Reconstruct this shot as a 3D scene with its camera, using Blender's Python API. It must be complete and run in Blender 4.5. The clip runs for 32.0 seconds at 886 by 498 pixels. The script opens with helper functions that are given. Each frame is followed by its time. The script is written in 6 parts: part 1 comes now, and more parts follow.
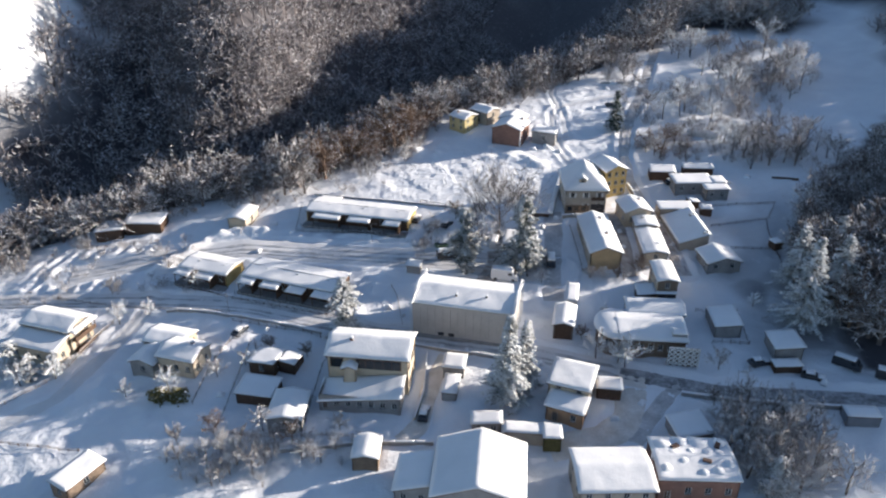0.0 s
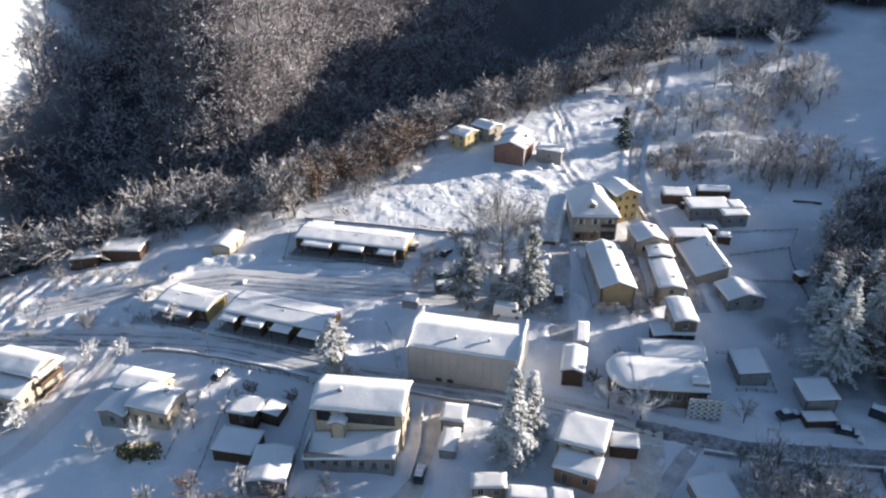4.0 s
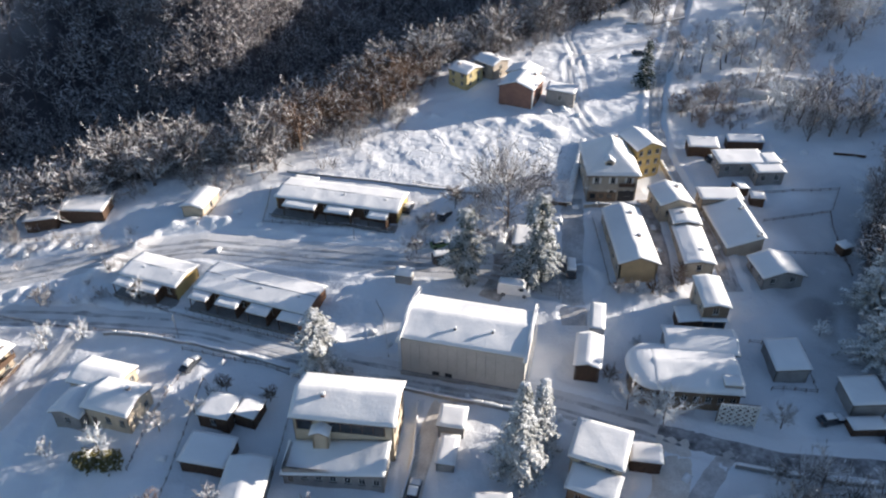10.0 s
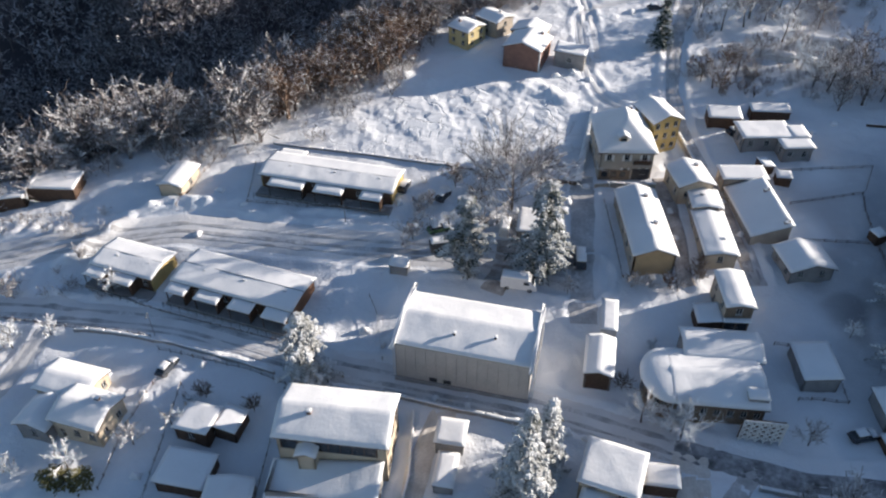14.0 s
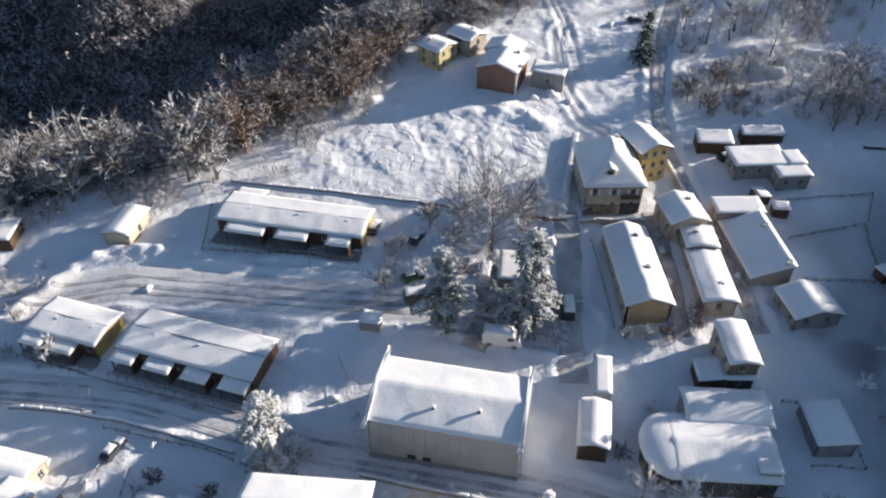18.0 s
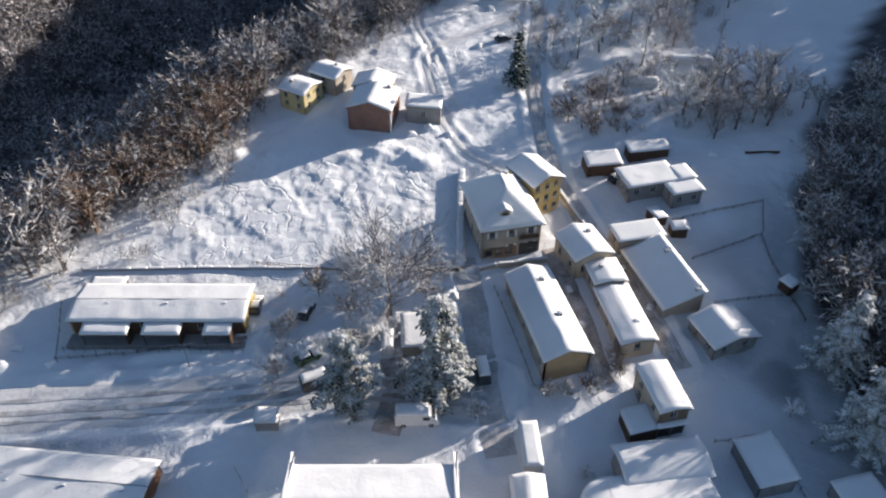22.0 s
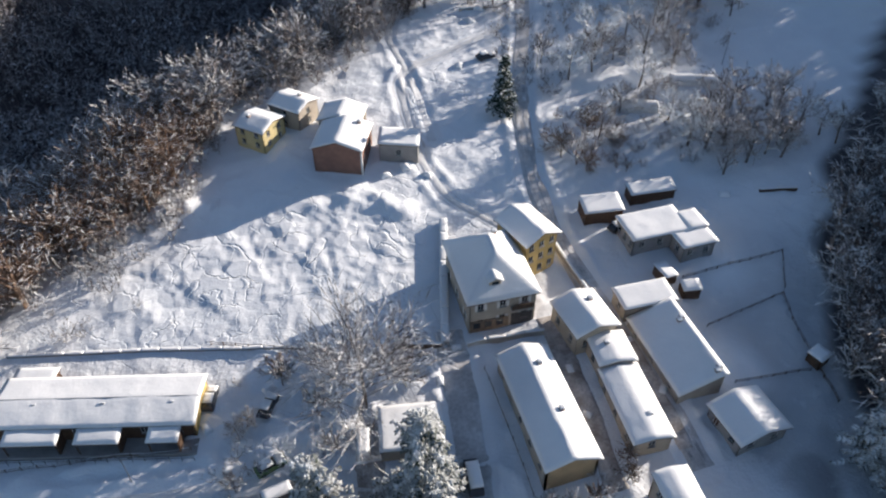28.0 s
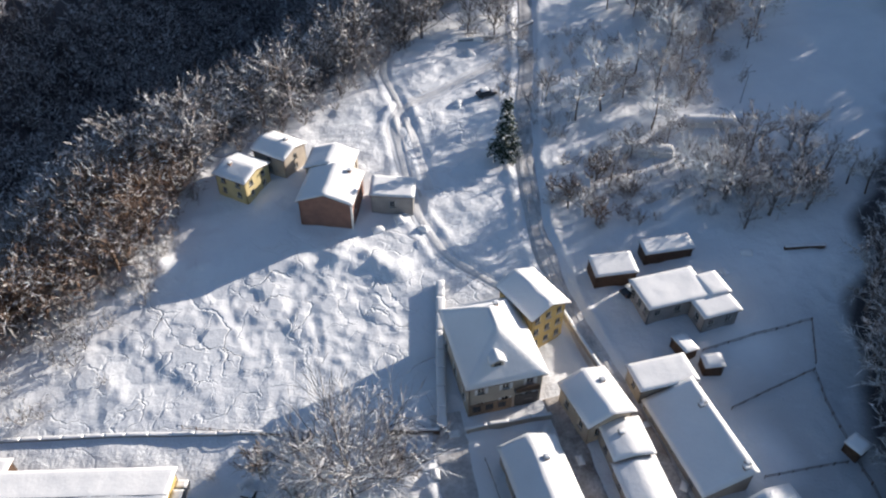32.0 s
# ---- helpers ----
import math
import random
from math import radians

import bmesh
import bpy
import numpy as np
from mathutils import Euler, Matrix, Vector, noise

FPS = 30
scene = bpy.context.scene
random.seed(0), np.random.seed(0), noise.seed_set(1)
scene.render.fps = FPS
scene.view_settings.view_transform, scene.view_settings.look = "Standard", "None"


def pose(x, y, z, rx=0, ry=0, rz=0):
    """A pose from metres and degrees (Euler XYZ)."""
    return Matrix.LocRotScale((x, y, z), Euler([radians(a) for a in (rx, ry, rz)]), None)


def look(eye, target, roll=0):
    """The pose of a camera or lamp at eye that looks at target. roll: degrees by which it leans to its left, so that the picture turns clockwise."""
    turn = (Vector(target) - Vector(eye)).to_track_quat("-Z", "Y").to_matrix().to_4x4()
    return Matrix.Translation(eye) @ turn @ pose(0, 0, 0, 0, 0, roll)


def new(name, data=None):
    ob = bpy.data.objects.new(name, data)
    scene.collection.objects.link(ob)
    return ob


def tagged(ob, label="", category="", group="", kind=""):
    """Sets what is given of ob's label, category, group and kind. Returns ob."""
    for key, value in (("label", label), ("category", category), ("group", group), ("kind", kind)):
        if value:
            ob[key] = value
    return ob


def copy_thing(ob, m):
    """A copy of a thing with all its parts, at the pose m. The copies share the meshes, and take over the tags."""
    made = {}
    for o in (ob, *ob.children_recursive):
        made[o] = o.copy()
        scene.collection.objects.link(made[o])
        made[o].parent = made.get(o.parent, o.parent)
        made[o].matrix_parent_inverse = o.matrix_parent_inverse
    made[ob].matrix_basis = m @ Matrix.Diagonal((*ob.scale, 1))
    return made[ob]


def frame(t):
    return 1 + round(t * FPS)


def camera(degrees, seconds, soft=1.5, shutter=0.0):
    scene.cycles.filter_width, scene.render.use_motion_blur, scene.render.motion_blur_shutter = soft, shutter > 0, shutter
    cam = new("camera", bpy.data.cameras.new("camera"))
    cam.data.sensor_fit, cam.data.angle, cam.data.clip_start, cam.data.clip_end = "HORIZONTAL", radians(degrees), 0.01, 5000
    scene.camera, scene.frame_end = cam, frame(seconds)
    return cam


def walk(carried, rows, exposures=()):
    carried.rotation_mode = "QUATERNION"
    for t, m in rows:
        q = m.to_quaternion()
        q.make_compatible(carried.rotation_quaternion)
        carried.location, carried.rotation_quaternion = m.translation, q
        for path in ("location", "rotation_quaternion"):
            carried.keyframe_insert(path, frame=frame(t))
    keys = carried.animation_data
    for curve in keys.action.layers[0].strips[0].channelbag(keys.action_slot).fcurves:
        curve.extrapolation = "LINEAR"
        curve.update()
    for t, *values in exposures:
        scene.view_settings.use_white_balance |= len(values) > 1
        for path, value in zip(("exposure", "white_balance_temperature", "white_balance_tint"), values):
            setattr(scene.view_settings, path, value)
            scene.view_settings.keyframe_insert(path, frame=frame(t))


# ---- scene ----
cam = camera(60.9, 32.0, soft=2.2)
METRES, EYE, TILT, LEAN, TURN = 120.0, 88.0, -28.5, 0.2, 0.0
ROWS = [
    (0.0, 0.0, 0.0, 0.0, -0.0, 0.0, 0.0),
    (0.5, 0.0003, 0.0137, 0.0074, 0.01, 0.01, -0.0),
    (1.0, 0.0007, 0.0273, 0.0145, 0.01, 0.03, -0.02),
    (1.5, 0.0008, 0.0409, 0.0221, 0.01, 0.02, -0.03),
    (2.0, 0.0013, 0.0543, 0.0295, 0.01, 0.02, -0.03),
    (2.5, 0.0017, 0.0679, 0.0369, 0.01, 0.03, -0.05),
    (3.0, 0.0024, 0.0816, 0.0447, 0.02, 0.03, -0.06),
    (3.5, 0.0027, 0.0953, 0.0518, 0.02, 0.04, -0.08),
    (5.5, 0.0031, 0.1508, 0.0829, -0.01, -0.79, -0.15),
    (6.0, 0.0037, 0.1644, 0.0907, 0.0, -1.64, -0.15),
    (6.5, 0.0039, 0.1776, 0.0989, 0.02, -2.45, -0.13),
    (7.0, 0.0041, 0.1912, 0.106, 0.02, -3.06, -0.14),
    (7.5, 0.0046, 0.2047, 0.113, 0.03, -3.66, -0.14),
    (8.0, 0.0047, 0.218, 0.1212, 0.03, -4.31, -0.15),
    (8.5, 0.0049, 0.2313, 0.129, 0.03, -4.94, -0.16),
    (9.0, 0.0053, 0.2449, 0.1362, 0.03, -5.55, -0.17),
    (9.5, 0.0055, 0.2586, 0.1441, 0.02, -6.19, -0.17),
    (10.0, 0.0061, 0.2721, 0.152, 0.04, -6.82, -0.19),
    (10.5, 0.0064, 0.2855, 0.1596, 0.05, -7.42, -0.19),
    (11.0, 0.0069, 0.2992, 0.1672, 0.06, -8.03, -0.19),
    (11.5, 0.0071, 0.3131, 0.1745, 0.06, -8.61, -0.21),
    (12.0, 0.0076, 0.3267, 0.1822, 0.07, -9.21, -0.22),
    (12.5, 0.0081, 0.3404, 0.1896, 0.09, -9.81, -0.24),
    (13.0, 0.0082, 0.3539, 0.1975, 0.09, -10.41, -0.25),
    (13.5, 0.0085, 0.3675, 0.2054, 0.09, -11.03, -0.27),
    (15.5, 0.0091, 0.423, 0.2348, 0.08, -12.12, -0.24),
    (16.0, 0.0099, 0.4372, 0.2416, 0.06, -12.08, -0.23),
    (16.5, 0.0104, 0.4508, 0.2498, 0.02, -12.1, -0.22),
    (17.0, 0.0106, 0.4648, 0.2575, -0.33, -12.1, -0.05),
    (17.5, 0.0108, 0.4788, 0.2641, -1.17, -12.05, 0.4),
    (18.0, 0.0103, 0.4924, 0.2718, -2.06, -12.06, 0.86),
    (18.5, 0.0103, 0.5063, 0.2794, -2.94, -12.07, 1.35),
    (19.0, 0.011, 0.5202, 0.2869, -3.84, -12.07, 1.84),
    (19.5, 0.0113, 0.5341, 0.2942, -4.69, -12.07, 2.3),
    (20.0, 0.0114, 0.5479, 0.3015, -5.83, -12.09, 2.88),
    (20.5, 0.0121, 0.5611, 0.3097, -7.6, -12.18, 3.88),
    (21.0, 0.012, 0.5757, 0.316, -9.61, -12.24, 4.92),
    (21.5, 0.012, 0.5894, 0.3246, -11.08, -12.39, 5.68),
    (22.0, 0.0142, 0.6032, 0.3321, -12.12, -12.46, 6.25),
    (22.5, 0.0155, 0.6171, 0.3393, -13.55, -12.69, 7.02),
    (23.0, 0.0172, 0.6303, 0.3478, -14.07, -12.94, 7.26),
    (23.5, 0.0206, 0.6439, 0.355, -14.05, -13.07, 7.27),
    (24.0, 0.024, 0.6568, 0.3621, -14.04, -13.28, 7.26),
    (24.5, 0.0281, 0.6699, 0.3694, -14.02, -13.55, 7.27),
    (25.0, 0.0316, 0.683, 0.3765, -14.02, -13.81, 7.27),
    (25.5, 0.0362, 0.6956, 0.3843, -13.98, -14.15, 7.28),
    (27.5, 0.055, 0.7483, 0.414, -13.89, -14.61, 7.26),
    (28.0, 0.0598, 0.7609, 0.4215, -13.87, -14.61, 7.24),
    (28.5, 0.0638, 0.7739, 0.428, -13.88, -14.56, 7.21),
    (29.0, 0.0685, 0.7866, 0.4356, -13.86, -14.57, 7.22),
    (29.5, 0.0727, 0.7993, 0.4424, -13.87, -14.55, 7.2),
    (30.0, 0.0774, 0.812, 0.4502, -13.85, -14.57, 7.19),
    (30.5, 0.0819, 0.8251, 0.4568, -13.86, -14.53, 7.15),
    (31.0, 0.087, 0.838, 0.4643, -13.85, -14.53, 7.16),
    (31.5, 0.0921, 0.8511, 0.4705, -13.83, -14.48, 7.13),
    (32.0, 0.0963, 0.864, 0.4781, -13.86, -14.49, 7.13),
]
walk(cam, [(t, pose(0, 0, EYE, TILT, LEAN, TURN) @ pose(METRES * x, METRES * y, METRES * z, 90 + pitch, roll, yaw)) for t, x, y, z, yaw, pitch, roll in ROWS], [(0.0, 1.03, 5960.0, 11.5), (8.0, 1.0, 5960.0, 11.5), (16.0, 0.8, 5960.0, 11.5), (32.0, 0.77, 5960.0, 11.5)])

# ---- world, sun ----
SUN_AZ, SUN_EL = 15.0, 15.5          # degrees from +x towards +y, degrees above the horizon
world = bpy.data.worlds.new("winter_sky")
scene.world = world
world.use_nodes = True
wn = world.node_tree.nodes
wl = world.node_tree.links
sky = wn.new("ShaderNodeTexSky")
sky.sky_type = "NISHITA"
sky.sun_disc = False
sky.sun_elevation = radians(SUN_EL)
sky.sun_rotation = radians(90 - SUN_AZ)
sky.air_density, sky.dust_density, sky.ozone_density = 1.0, 0.6, 1.5
wl.new(sky.outputs[0], wn["Background"].inputs[0])
wn["Background"].inputs[1].default_value = 0.069
sun = new("sun", bpy.data.lights.new("sun", "SUN"))
sun.data.energy, sun.data.angle, sun.data.color = 5.4, radians(0.6), (1.0, 0.855, 0.68)
to_sun = Vector((math.cos(radians(SUN_AZ)) * math.cos(radians(SUN_EL)), math.sin(radians(SUN_AZ)) * math.cos(radians(SUN_EL)), math.sin(radians(SUN_EL))))
sun.matrix_world = look((150, 150, 200), Vector((150, 150, 200)) - to_sun)


# ---- materials ----
def make_mat(name, c1, c2, scale=1.0, rough=0.8, bump=0.2, bscale=6.0, metal=0.0, snow=None, fine=None, randomize=0.0, spec=0.3, soft=0.0, snow_col=(0.86, 0.88, 0.9)):
    """Two-scale noise colour, bump, and, where snow is given, snow on faces turned upwards by more than that."""
    m = bpy.data.materials.new(name)
    m.use_nodes = True
    n, l = m.node_tree.nodes, m.node_tree.links
    p = n["Principled BSDF"]
    geo = n.new("ShaderNodeNewGeometry")
    n1 = n.new("ShaderNodeTexNoise")
    n1.inputs["Scale"].default_value, n1.inputs["Detail"].default_value = scale, 4.0
    n2 = n.new("ShaderNodeTexNoise")
    n2.inputs["Scale"].default_value, n2.inputs["Detail"].default_value = bscale, 3.0
    for q in (n1, n2):
        l.new(geo.outputs["Position"], q.inputs["Vector"])
    mix = n.new("ShaderNodeMix")
    mix.data_type = "RGBA"
    mix.inputs[6].default_value, mix.inputs[7].default_value = (*c1, 1), (*c2, 1)
    ramp = n.new("ShaderNodeMapRange")
    ramp.inputs[1].default_value, ramp.inputs[2].default_value = 0.3, 0.7
    l.new(n1.outputs["Fac"], ramp.inputs[0])
    l.new(ramp.outputs[0], mix.inputs[0])
    col = mix.outputs[2]
    hsv = n.new("ShaderNodeHueSaturation")
    vr = n.new("ShaderNodeMapRange")
    vr.inputs[1].default_value, vr.inputs[2].default_value = 0.25, 0.75
    vr.inputs[3].default_value, vr.inputs[4].default_value = (fine or (0.85, 1.12))
    l.new(n2.outputs["Fac"], vr.inputs[0])
    val = vr.outputs[0]
    if randomize:
        oi = n.new("ShaderNodeObjectInfo")
        rr = n.new("ShaderNodeMapRange")
        rr.inputs[3].default_value, rr.inputs[4].default_value = 1 - randomize, 1 + randomize
        l.new(oi.outputs["Random"], rr.inputs[0])
        mu = n.new("ShaderNodeMath")
        mu.operation = "MULTIPLY"
        l.new(val, mu.inputs[0])
        l.new(rr.outputs[0], mu.inputs[1])
        val = mu.outputs[0]
    l.new(val, hsv.inputs["Value"])
    l.new(col, hsv.inputs["Color"])
    col = hsv.outputs[0]
    if snow is not None:
        sep = n.new("ShaderNodeSeparateXYZ")
        l.new(geo.outputs["Normal"], sep.inputs[0])
        add = n.new("ShaderNodeMath")
        add.operation = "MULTIPLY_ADD"
        l.new(n1.outputs["Fac"], add.inputs[0])
        add.inputs[1].default_value = 0.9
        l.new(sep.outputs["Z"], add.inputs[2])
        sm = n.new("ShaderNodeMapRange")
        sm.inputs[1].default_value, sm.inputs[2].default_value = snow + 0.38 - soft, snow + 0.55 + soft
        l.new(add.outputs[0], sm.inputs[0])
        mx = n.new("ShaderNodeMix")
        mx.data_type = "RGBA"
        mx.inputs[7].default_value = (*snow_col, 1)
        l.new(sm.outputs[0], mx.inputs[0])
        l.new(col, mx.inputs[6])
        col = mx.outputs[2]
    l.new(col, p.inputs["Base Color"])
    p.inputs["Roughness"].default_value, p.inputs["Metallic"].default_value = rough, metal
    p.inputs["Specular IOR Level"].default_value = spec
    if bump:
        b = n.new("ShaderNodeBump")
        b.inputs["Strength"].default_value, b.inputs["Distance"].default_value = bump, 0.1
        l.new(n2.outputs["Fac"], b.inputs["Height"])
        l.new(b.outputs[0], p.inputs["Normal"])
    return m


def snow_mat(name, c1, c2, lumps=0.35, lump_scale=1.2, bump=0.5):
    """Snow: broad faint variation, lumps at footstep size and a fine crust."""
    m = make_mat(name, c1, c2, 0.12, 0.7, 0.0, 9.0, fine=(0.96, 1.03), spec=0.2)
    n, l = m.node_tree.nodes, m.node_tree.links
    geo = [q for q in n if q.type == "NEW_GEOMETRY"][0]
    a = n.new("ShaderNodeTexNoise")
    a.inputs["Scale"].default_value, a.inputs["Detail"].default_value = lump_scale, 5.0
    a.inputs["Roughness"].default_value = 0.62
    l.new(geo.outputs["Position"], a.inputs["Vector"])
    b = n.new("ShaderNodeBump")
    b.inputs["Strength"].default_value, b.inputs["Distance"].default_value = bump, lumps
    l.new(a.outputs["Fac"], b.inputs["Height"])
    c = n.new("ShaderNodeTexNoise")
    c.inputs["Scale"].default_value, c.inputs["Detail"].default_value = lump_scale * 2.7, 3.0
    l.new(geo.outputs["Position"], c.inputs["Vector"])
    e = n.new("ShaderNodeBump")
    e.inputs["Strength"].default_value, e.inputs["Distance"].default_value = bump * 0.8, lumps * 0.4
    l.new(c.outputs["Fac"], e.inputs["Height"])
    l.new(b.outputs[0], e.inputs["Normal"])
    l.new(e.outputs[0], n["Principled BSDF"].inputs["Normal"])
    return m


SNOW = snow_mat("snow_ground", (0.84, 0.86, 0.89), (0.76, 0.78, 0.82), 0.45, 0.9, 0.55)
def add_litter_and_shade(m):
    """Dark leaf litter and brush with patches of snow where the ground lies in the woods; also the shade painted into
    the right-hand snow.
    """
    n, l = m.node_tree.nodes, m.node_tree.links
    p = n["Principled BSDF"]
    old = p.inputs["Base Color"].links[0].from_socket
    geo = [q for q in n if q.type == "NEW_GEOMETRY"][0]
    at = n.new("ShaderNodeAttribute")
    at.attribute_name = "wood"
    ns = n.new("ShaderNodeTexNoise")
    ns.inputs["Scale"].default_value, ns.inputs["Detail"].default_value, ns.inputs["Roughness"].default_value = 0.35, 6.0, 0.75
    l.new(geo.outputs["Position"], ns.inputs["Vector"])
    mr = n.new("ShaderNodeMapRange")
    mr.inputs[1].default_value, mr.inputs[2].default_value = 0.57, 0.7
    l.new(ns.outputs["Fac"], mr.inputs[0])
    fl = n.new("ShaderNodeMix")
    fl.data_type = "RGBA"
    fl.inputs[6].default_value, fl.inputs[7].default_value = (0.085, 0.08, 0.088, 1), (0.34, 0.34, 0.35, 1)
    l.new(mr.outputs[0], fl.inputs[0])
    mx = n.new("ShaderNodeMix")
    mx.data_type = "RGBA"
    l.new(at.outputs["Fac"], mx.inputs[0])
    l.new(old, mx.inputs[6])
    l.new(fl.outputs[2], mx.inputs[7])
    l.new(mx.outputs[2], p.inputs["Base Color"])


add_litter_and_shade(SNOW)


def add_trodden(m):
    """A net of narrow trodden paths and footprints, as relief, where the meadow has been walked on."""
    n, l = m.node_tree.nodes, m.node_tree.links
    p = n["Principled BSDF"]
    old = p.inputs["Normal"].links[0].from_socket
    geo = [q for q in n if q.type == "NEW_GEOMETRY"][0]
    at = n.new("ShaderNodeAttribute")
    at.attribute_name = "trodden"
    warp = n.new("ShaderNodeTexNoise")
    warp.inputs["Scale"].default_value, warp.inputs["Detail"].default_value = 0.35, 3.0
    l.new(geo.outputs["Position"], warp.inputs["Vector"])
    mad = n.new("ShaderNodeVectorMath")
    mad.operation = "MULTIPLY_ADD"
    mad.inputs[1].default_value = (4.0, 4.0, 0.0)
    l.new(warp.outputs["Color"], mad.inputs[0])
    l.new(geo.outputs["Position"], mad.inputs[2])
    patch = n.new("ShaderNodeMath")
    patch.operation = "MULTIPLY"
    soft = n.new("ShaderNodeTexNoise")
    soft.inputs["Scale"].default_value = 0.16
    l.new(geo.outputs["Position"], soft.inputs["Vector"])
    fade = n.new("ShaderNodeMapRange")
    fade.inputs[1].default_value, fade.inputs[2].default_value = 0.38, 0.62
    l.new(soft.outputs["Fac"], fade.inputs[0])
    l.new(fade.outputs[0], patch.inputs[0])
    l.new(at.outputs["Fac"], patch.inputs[1])
    calm = n.new("ShaderNodeMapRange")
    calm.inputs[3].default_value, calm.inputs[4].default_value = 0.55, 0.05
    l.new(at.outputs["Fac"], calm.inputs[0])
    for q in [q for q in n if q.type == "BUMP" and q.inputs["Distance"].default_value > 0.3]:
        l.new(calm.outputs[0], q.inputs["Strength"])
    for q in [q for q in n if q.type == "BUMP" and 0.1 < q.inputs["Distance"].default_value < 0.3]:
        q.inputs["Strength"].default_value = 0.3
    normal = old
    for scale, width, depth, shift in ((0.085, 0.012, 0.2, 0.0), (0.15, 0.016, 0.1, 40.0), (0.05, 0.009, 0.22, 90.0)):
        off = n.new("ShaderNodeVectorMath")
        off.operation = "ADD"
        off.inputs[1].default_value = (shift, shift * 0.7, 0.0)
        l.new(mad.outputs[0], off.inputs[0])
        v = n.new("ShaderNodeTexNoise")
        v.noise_dimensions = "2D"
        v.inputs["Scale"].default_value, v.inputs["Detail"].default_value = scale, 1.0
        l.new(off.outputs[0], v.inputs["Vector"])
        d = n.new("ShaderNodeMath")
        d.operation = "SUBTRACT"
        d.inputs[1].default_value = 0.5
        l.new(v.outputs["Fac"], d.inputs[0])
        a = n.new("ShaderNodeMath")
        a.operation = "ABSOLUTE"
        l.new(d.outputs[0], a.inputs[0])
        r = n.new("ShaderNodeMapRange")
        r.interpolation_type = "SMOOTHSTEP"
        r.inputs[2].default_value = width
        l.new(a.outputs[0], r.inputs[0])
        mu = n.new("ShaderNodeMath")
        mu.operation = "MULTIPLY"
        l.new(r.outputs[0], mu.inputs[0])
        l.new(patch.outputs[0], mu.inputs[1])
        b = n.new("ShaderNodeBump")
        b.inputs["Strength"].default_value, b.inputs["Distance"].default_value = 0.9, depth
        l.new(mu.outputs[0], b.inputs["Height"])
        l.new(normal, b.inputs["Normal"])
        normal = b.outputs[0]
    l.new(normal, p.inputs["Normal"])


add_trodden(SNOW)
SNOW_ROOF = snow_mat("snow_roof", (0.88, 0.88, 0.89), (0.76, 0.77, 0.79), 0.2, 0.9, 0.28)
SNOW_ROAD = snow_mat("packed_dirty_snow", (0.8, 0.8, 0.81), (0.6, 0.6, 0.61), 0.22, 1.1, 0.5)
ASPHALT = make_mat("wet_asphalt_with_slush", (0.1, 0.098, 0.1), (0.5, 0.5, 0.52), 0.3, 0.45, 0.5, 1.4, fine=(0.6, 1.4))
RUT_AND_SHADOW = make_mat("grey_rut_and_shadow", (0.3, 0.3, 0.31), (0.72, 0.72, 0.73), 0.35, 0.5, 0.5, 3.0, fine=(0.75, 1.2))
SANDY = make_mat("sandy_trodden_snow", (0.58, 0.53, 0.47), (0.8, 0.77, 0.73), 0.4, 0.7, 0.5, 3.0, fine=(0.85, 1.12))
LANE = make_mat("grey_lane_slush", (0.4, 0.39, 0.39), (0.68, 0.67, 0.67), 0.3, 0.55, 0.5, 2.0, fine=(0.8, 1.18))
MUD = make_mat("brown_slush", (0.27, 0.235, 0.21), (0.6, 0.57, 0.55), 0.5, 0.7, 0.5, 3.0, fine=(0.7, 1.25))
YELLOW = make_mat("ochre_yellow_plaster", (0.55, 0.41, 0.17), (0.46, 0.34, 0.14), 0.6, 0.85, 0.15, 12)
PALE_YELLOW = make_mat("pale_yellow_plaster", (0.6, 0.5, 0.27), (0.5, 0.42, 0.22), 0.6, 0.85, 0.15, 12)
OCHRE = make_mat("ochre_orange_plaster", (0.5, 0.35, 0.2), (0.42, 0.3, 0.17), 0.6, 0.85, 0.15, 12)
CREAM = make_mat("cream_plaster", (0.56, 0.48, 0.37), (0.46, 0.39, 0.3), 0.5, 0.85, 0.15, 12)
BEIGE = make_mat("beige_plaster", (0.46, 0.41, 0.34), (0.37, 0.32, 0.27), 0.5, 0.88, 0.2, 10)
GREY = make_mat("grey_plaster", (0.34, 0.33, 0.32), (0.24, 0.23, 0.23), 0.5, 0.88, 0.2, 10)
BRICK = make_mat("red_brick_wall", (0.29, 0.165, 0.125), (0.21, 0.12, 0.095), 0.8, 0.9, 0.3, 14)
RUST = make_mat("orange_plaster", (0.44, 0.28, 0.17), (0.34, 0.21, 0.13), 0.6, 0.88, 0.2, 10)
WOOD = make_mat("dark_brown_wood", (0.075, 0.045, 0.03), (0.12, 0.075, 0.05), 2.0, 0.75, 0.3, 20)
WOOD_L = make_mat("weathered_wood", (0.24, 0.18, 0.13), (0.16, 0.12, 0.09), 2.0, 0.8, 0.3, 20)
TILE = make_mat("brown_roof_tile", (0.12, 0.07, 0.05), (0.09, 0.055, 0.045), 1.5, 0.8, 0.3, 8)
METAL = make_mat("grey_sheet_metal", (0.3, 0.31, 0.33), (0.22, 0.23, 0.25), 0.7, 0.45, 0.1, 6, metal=0.6)
FABRIC = make_mat("pale_grey_hall_cladding", (0.52, 0.49, 0.46), (0.44, 0.415, 0.39), 0.35, 0.6, 0.1, 5)
DARKMETAL = make_mat("dark_metal", (0.04, 0.04, 0.045), (0.07, 0.07, 0.075), 2.0, 0.5, 0.1, 10, metal=0.4)
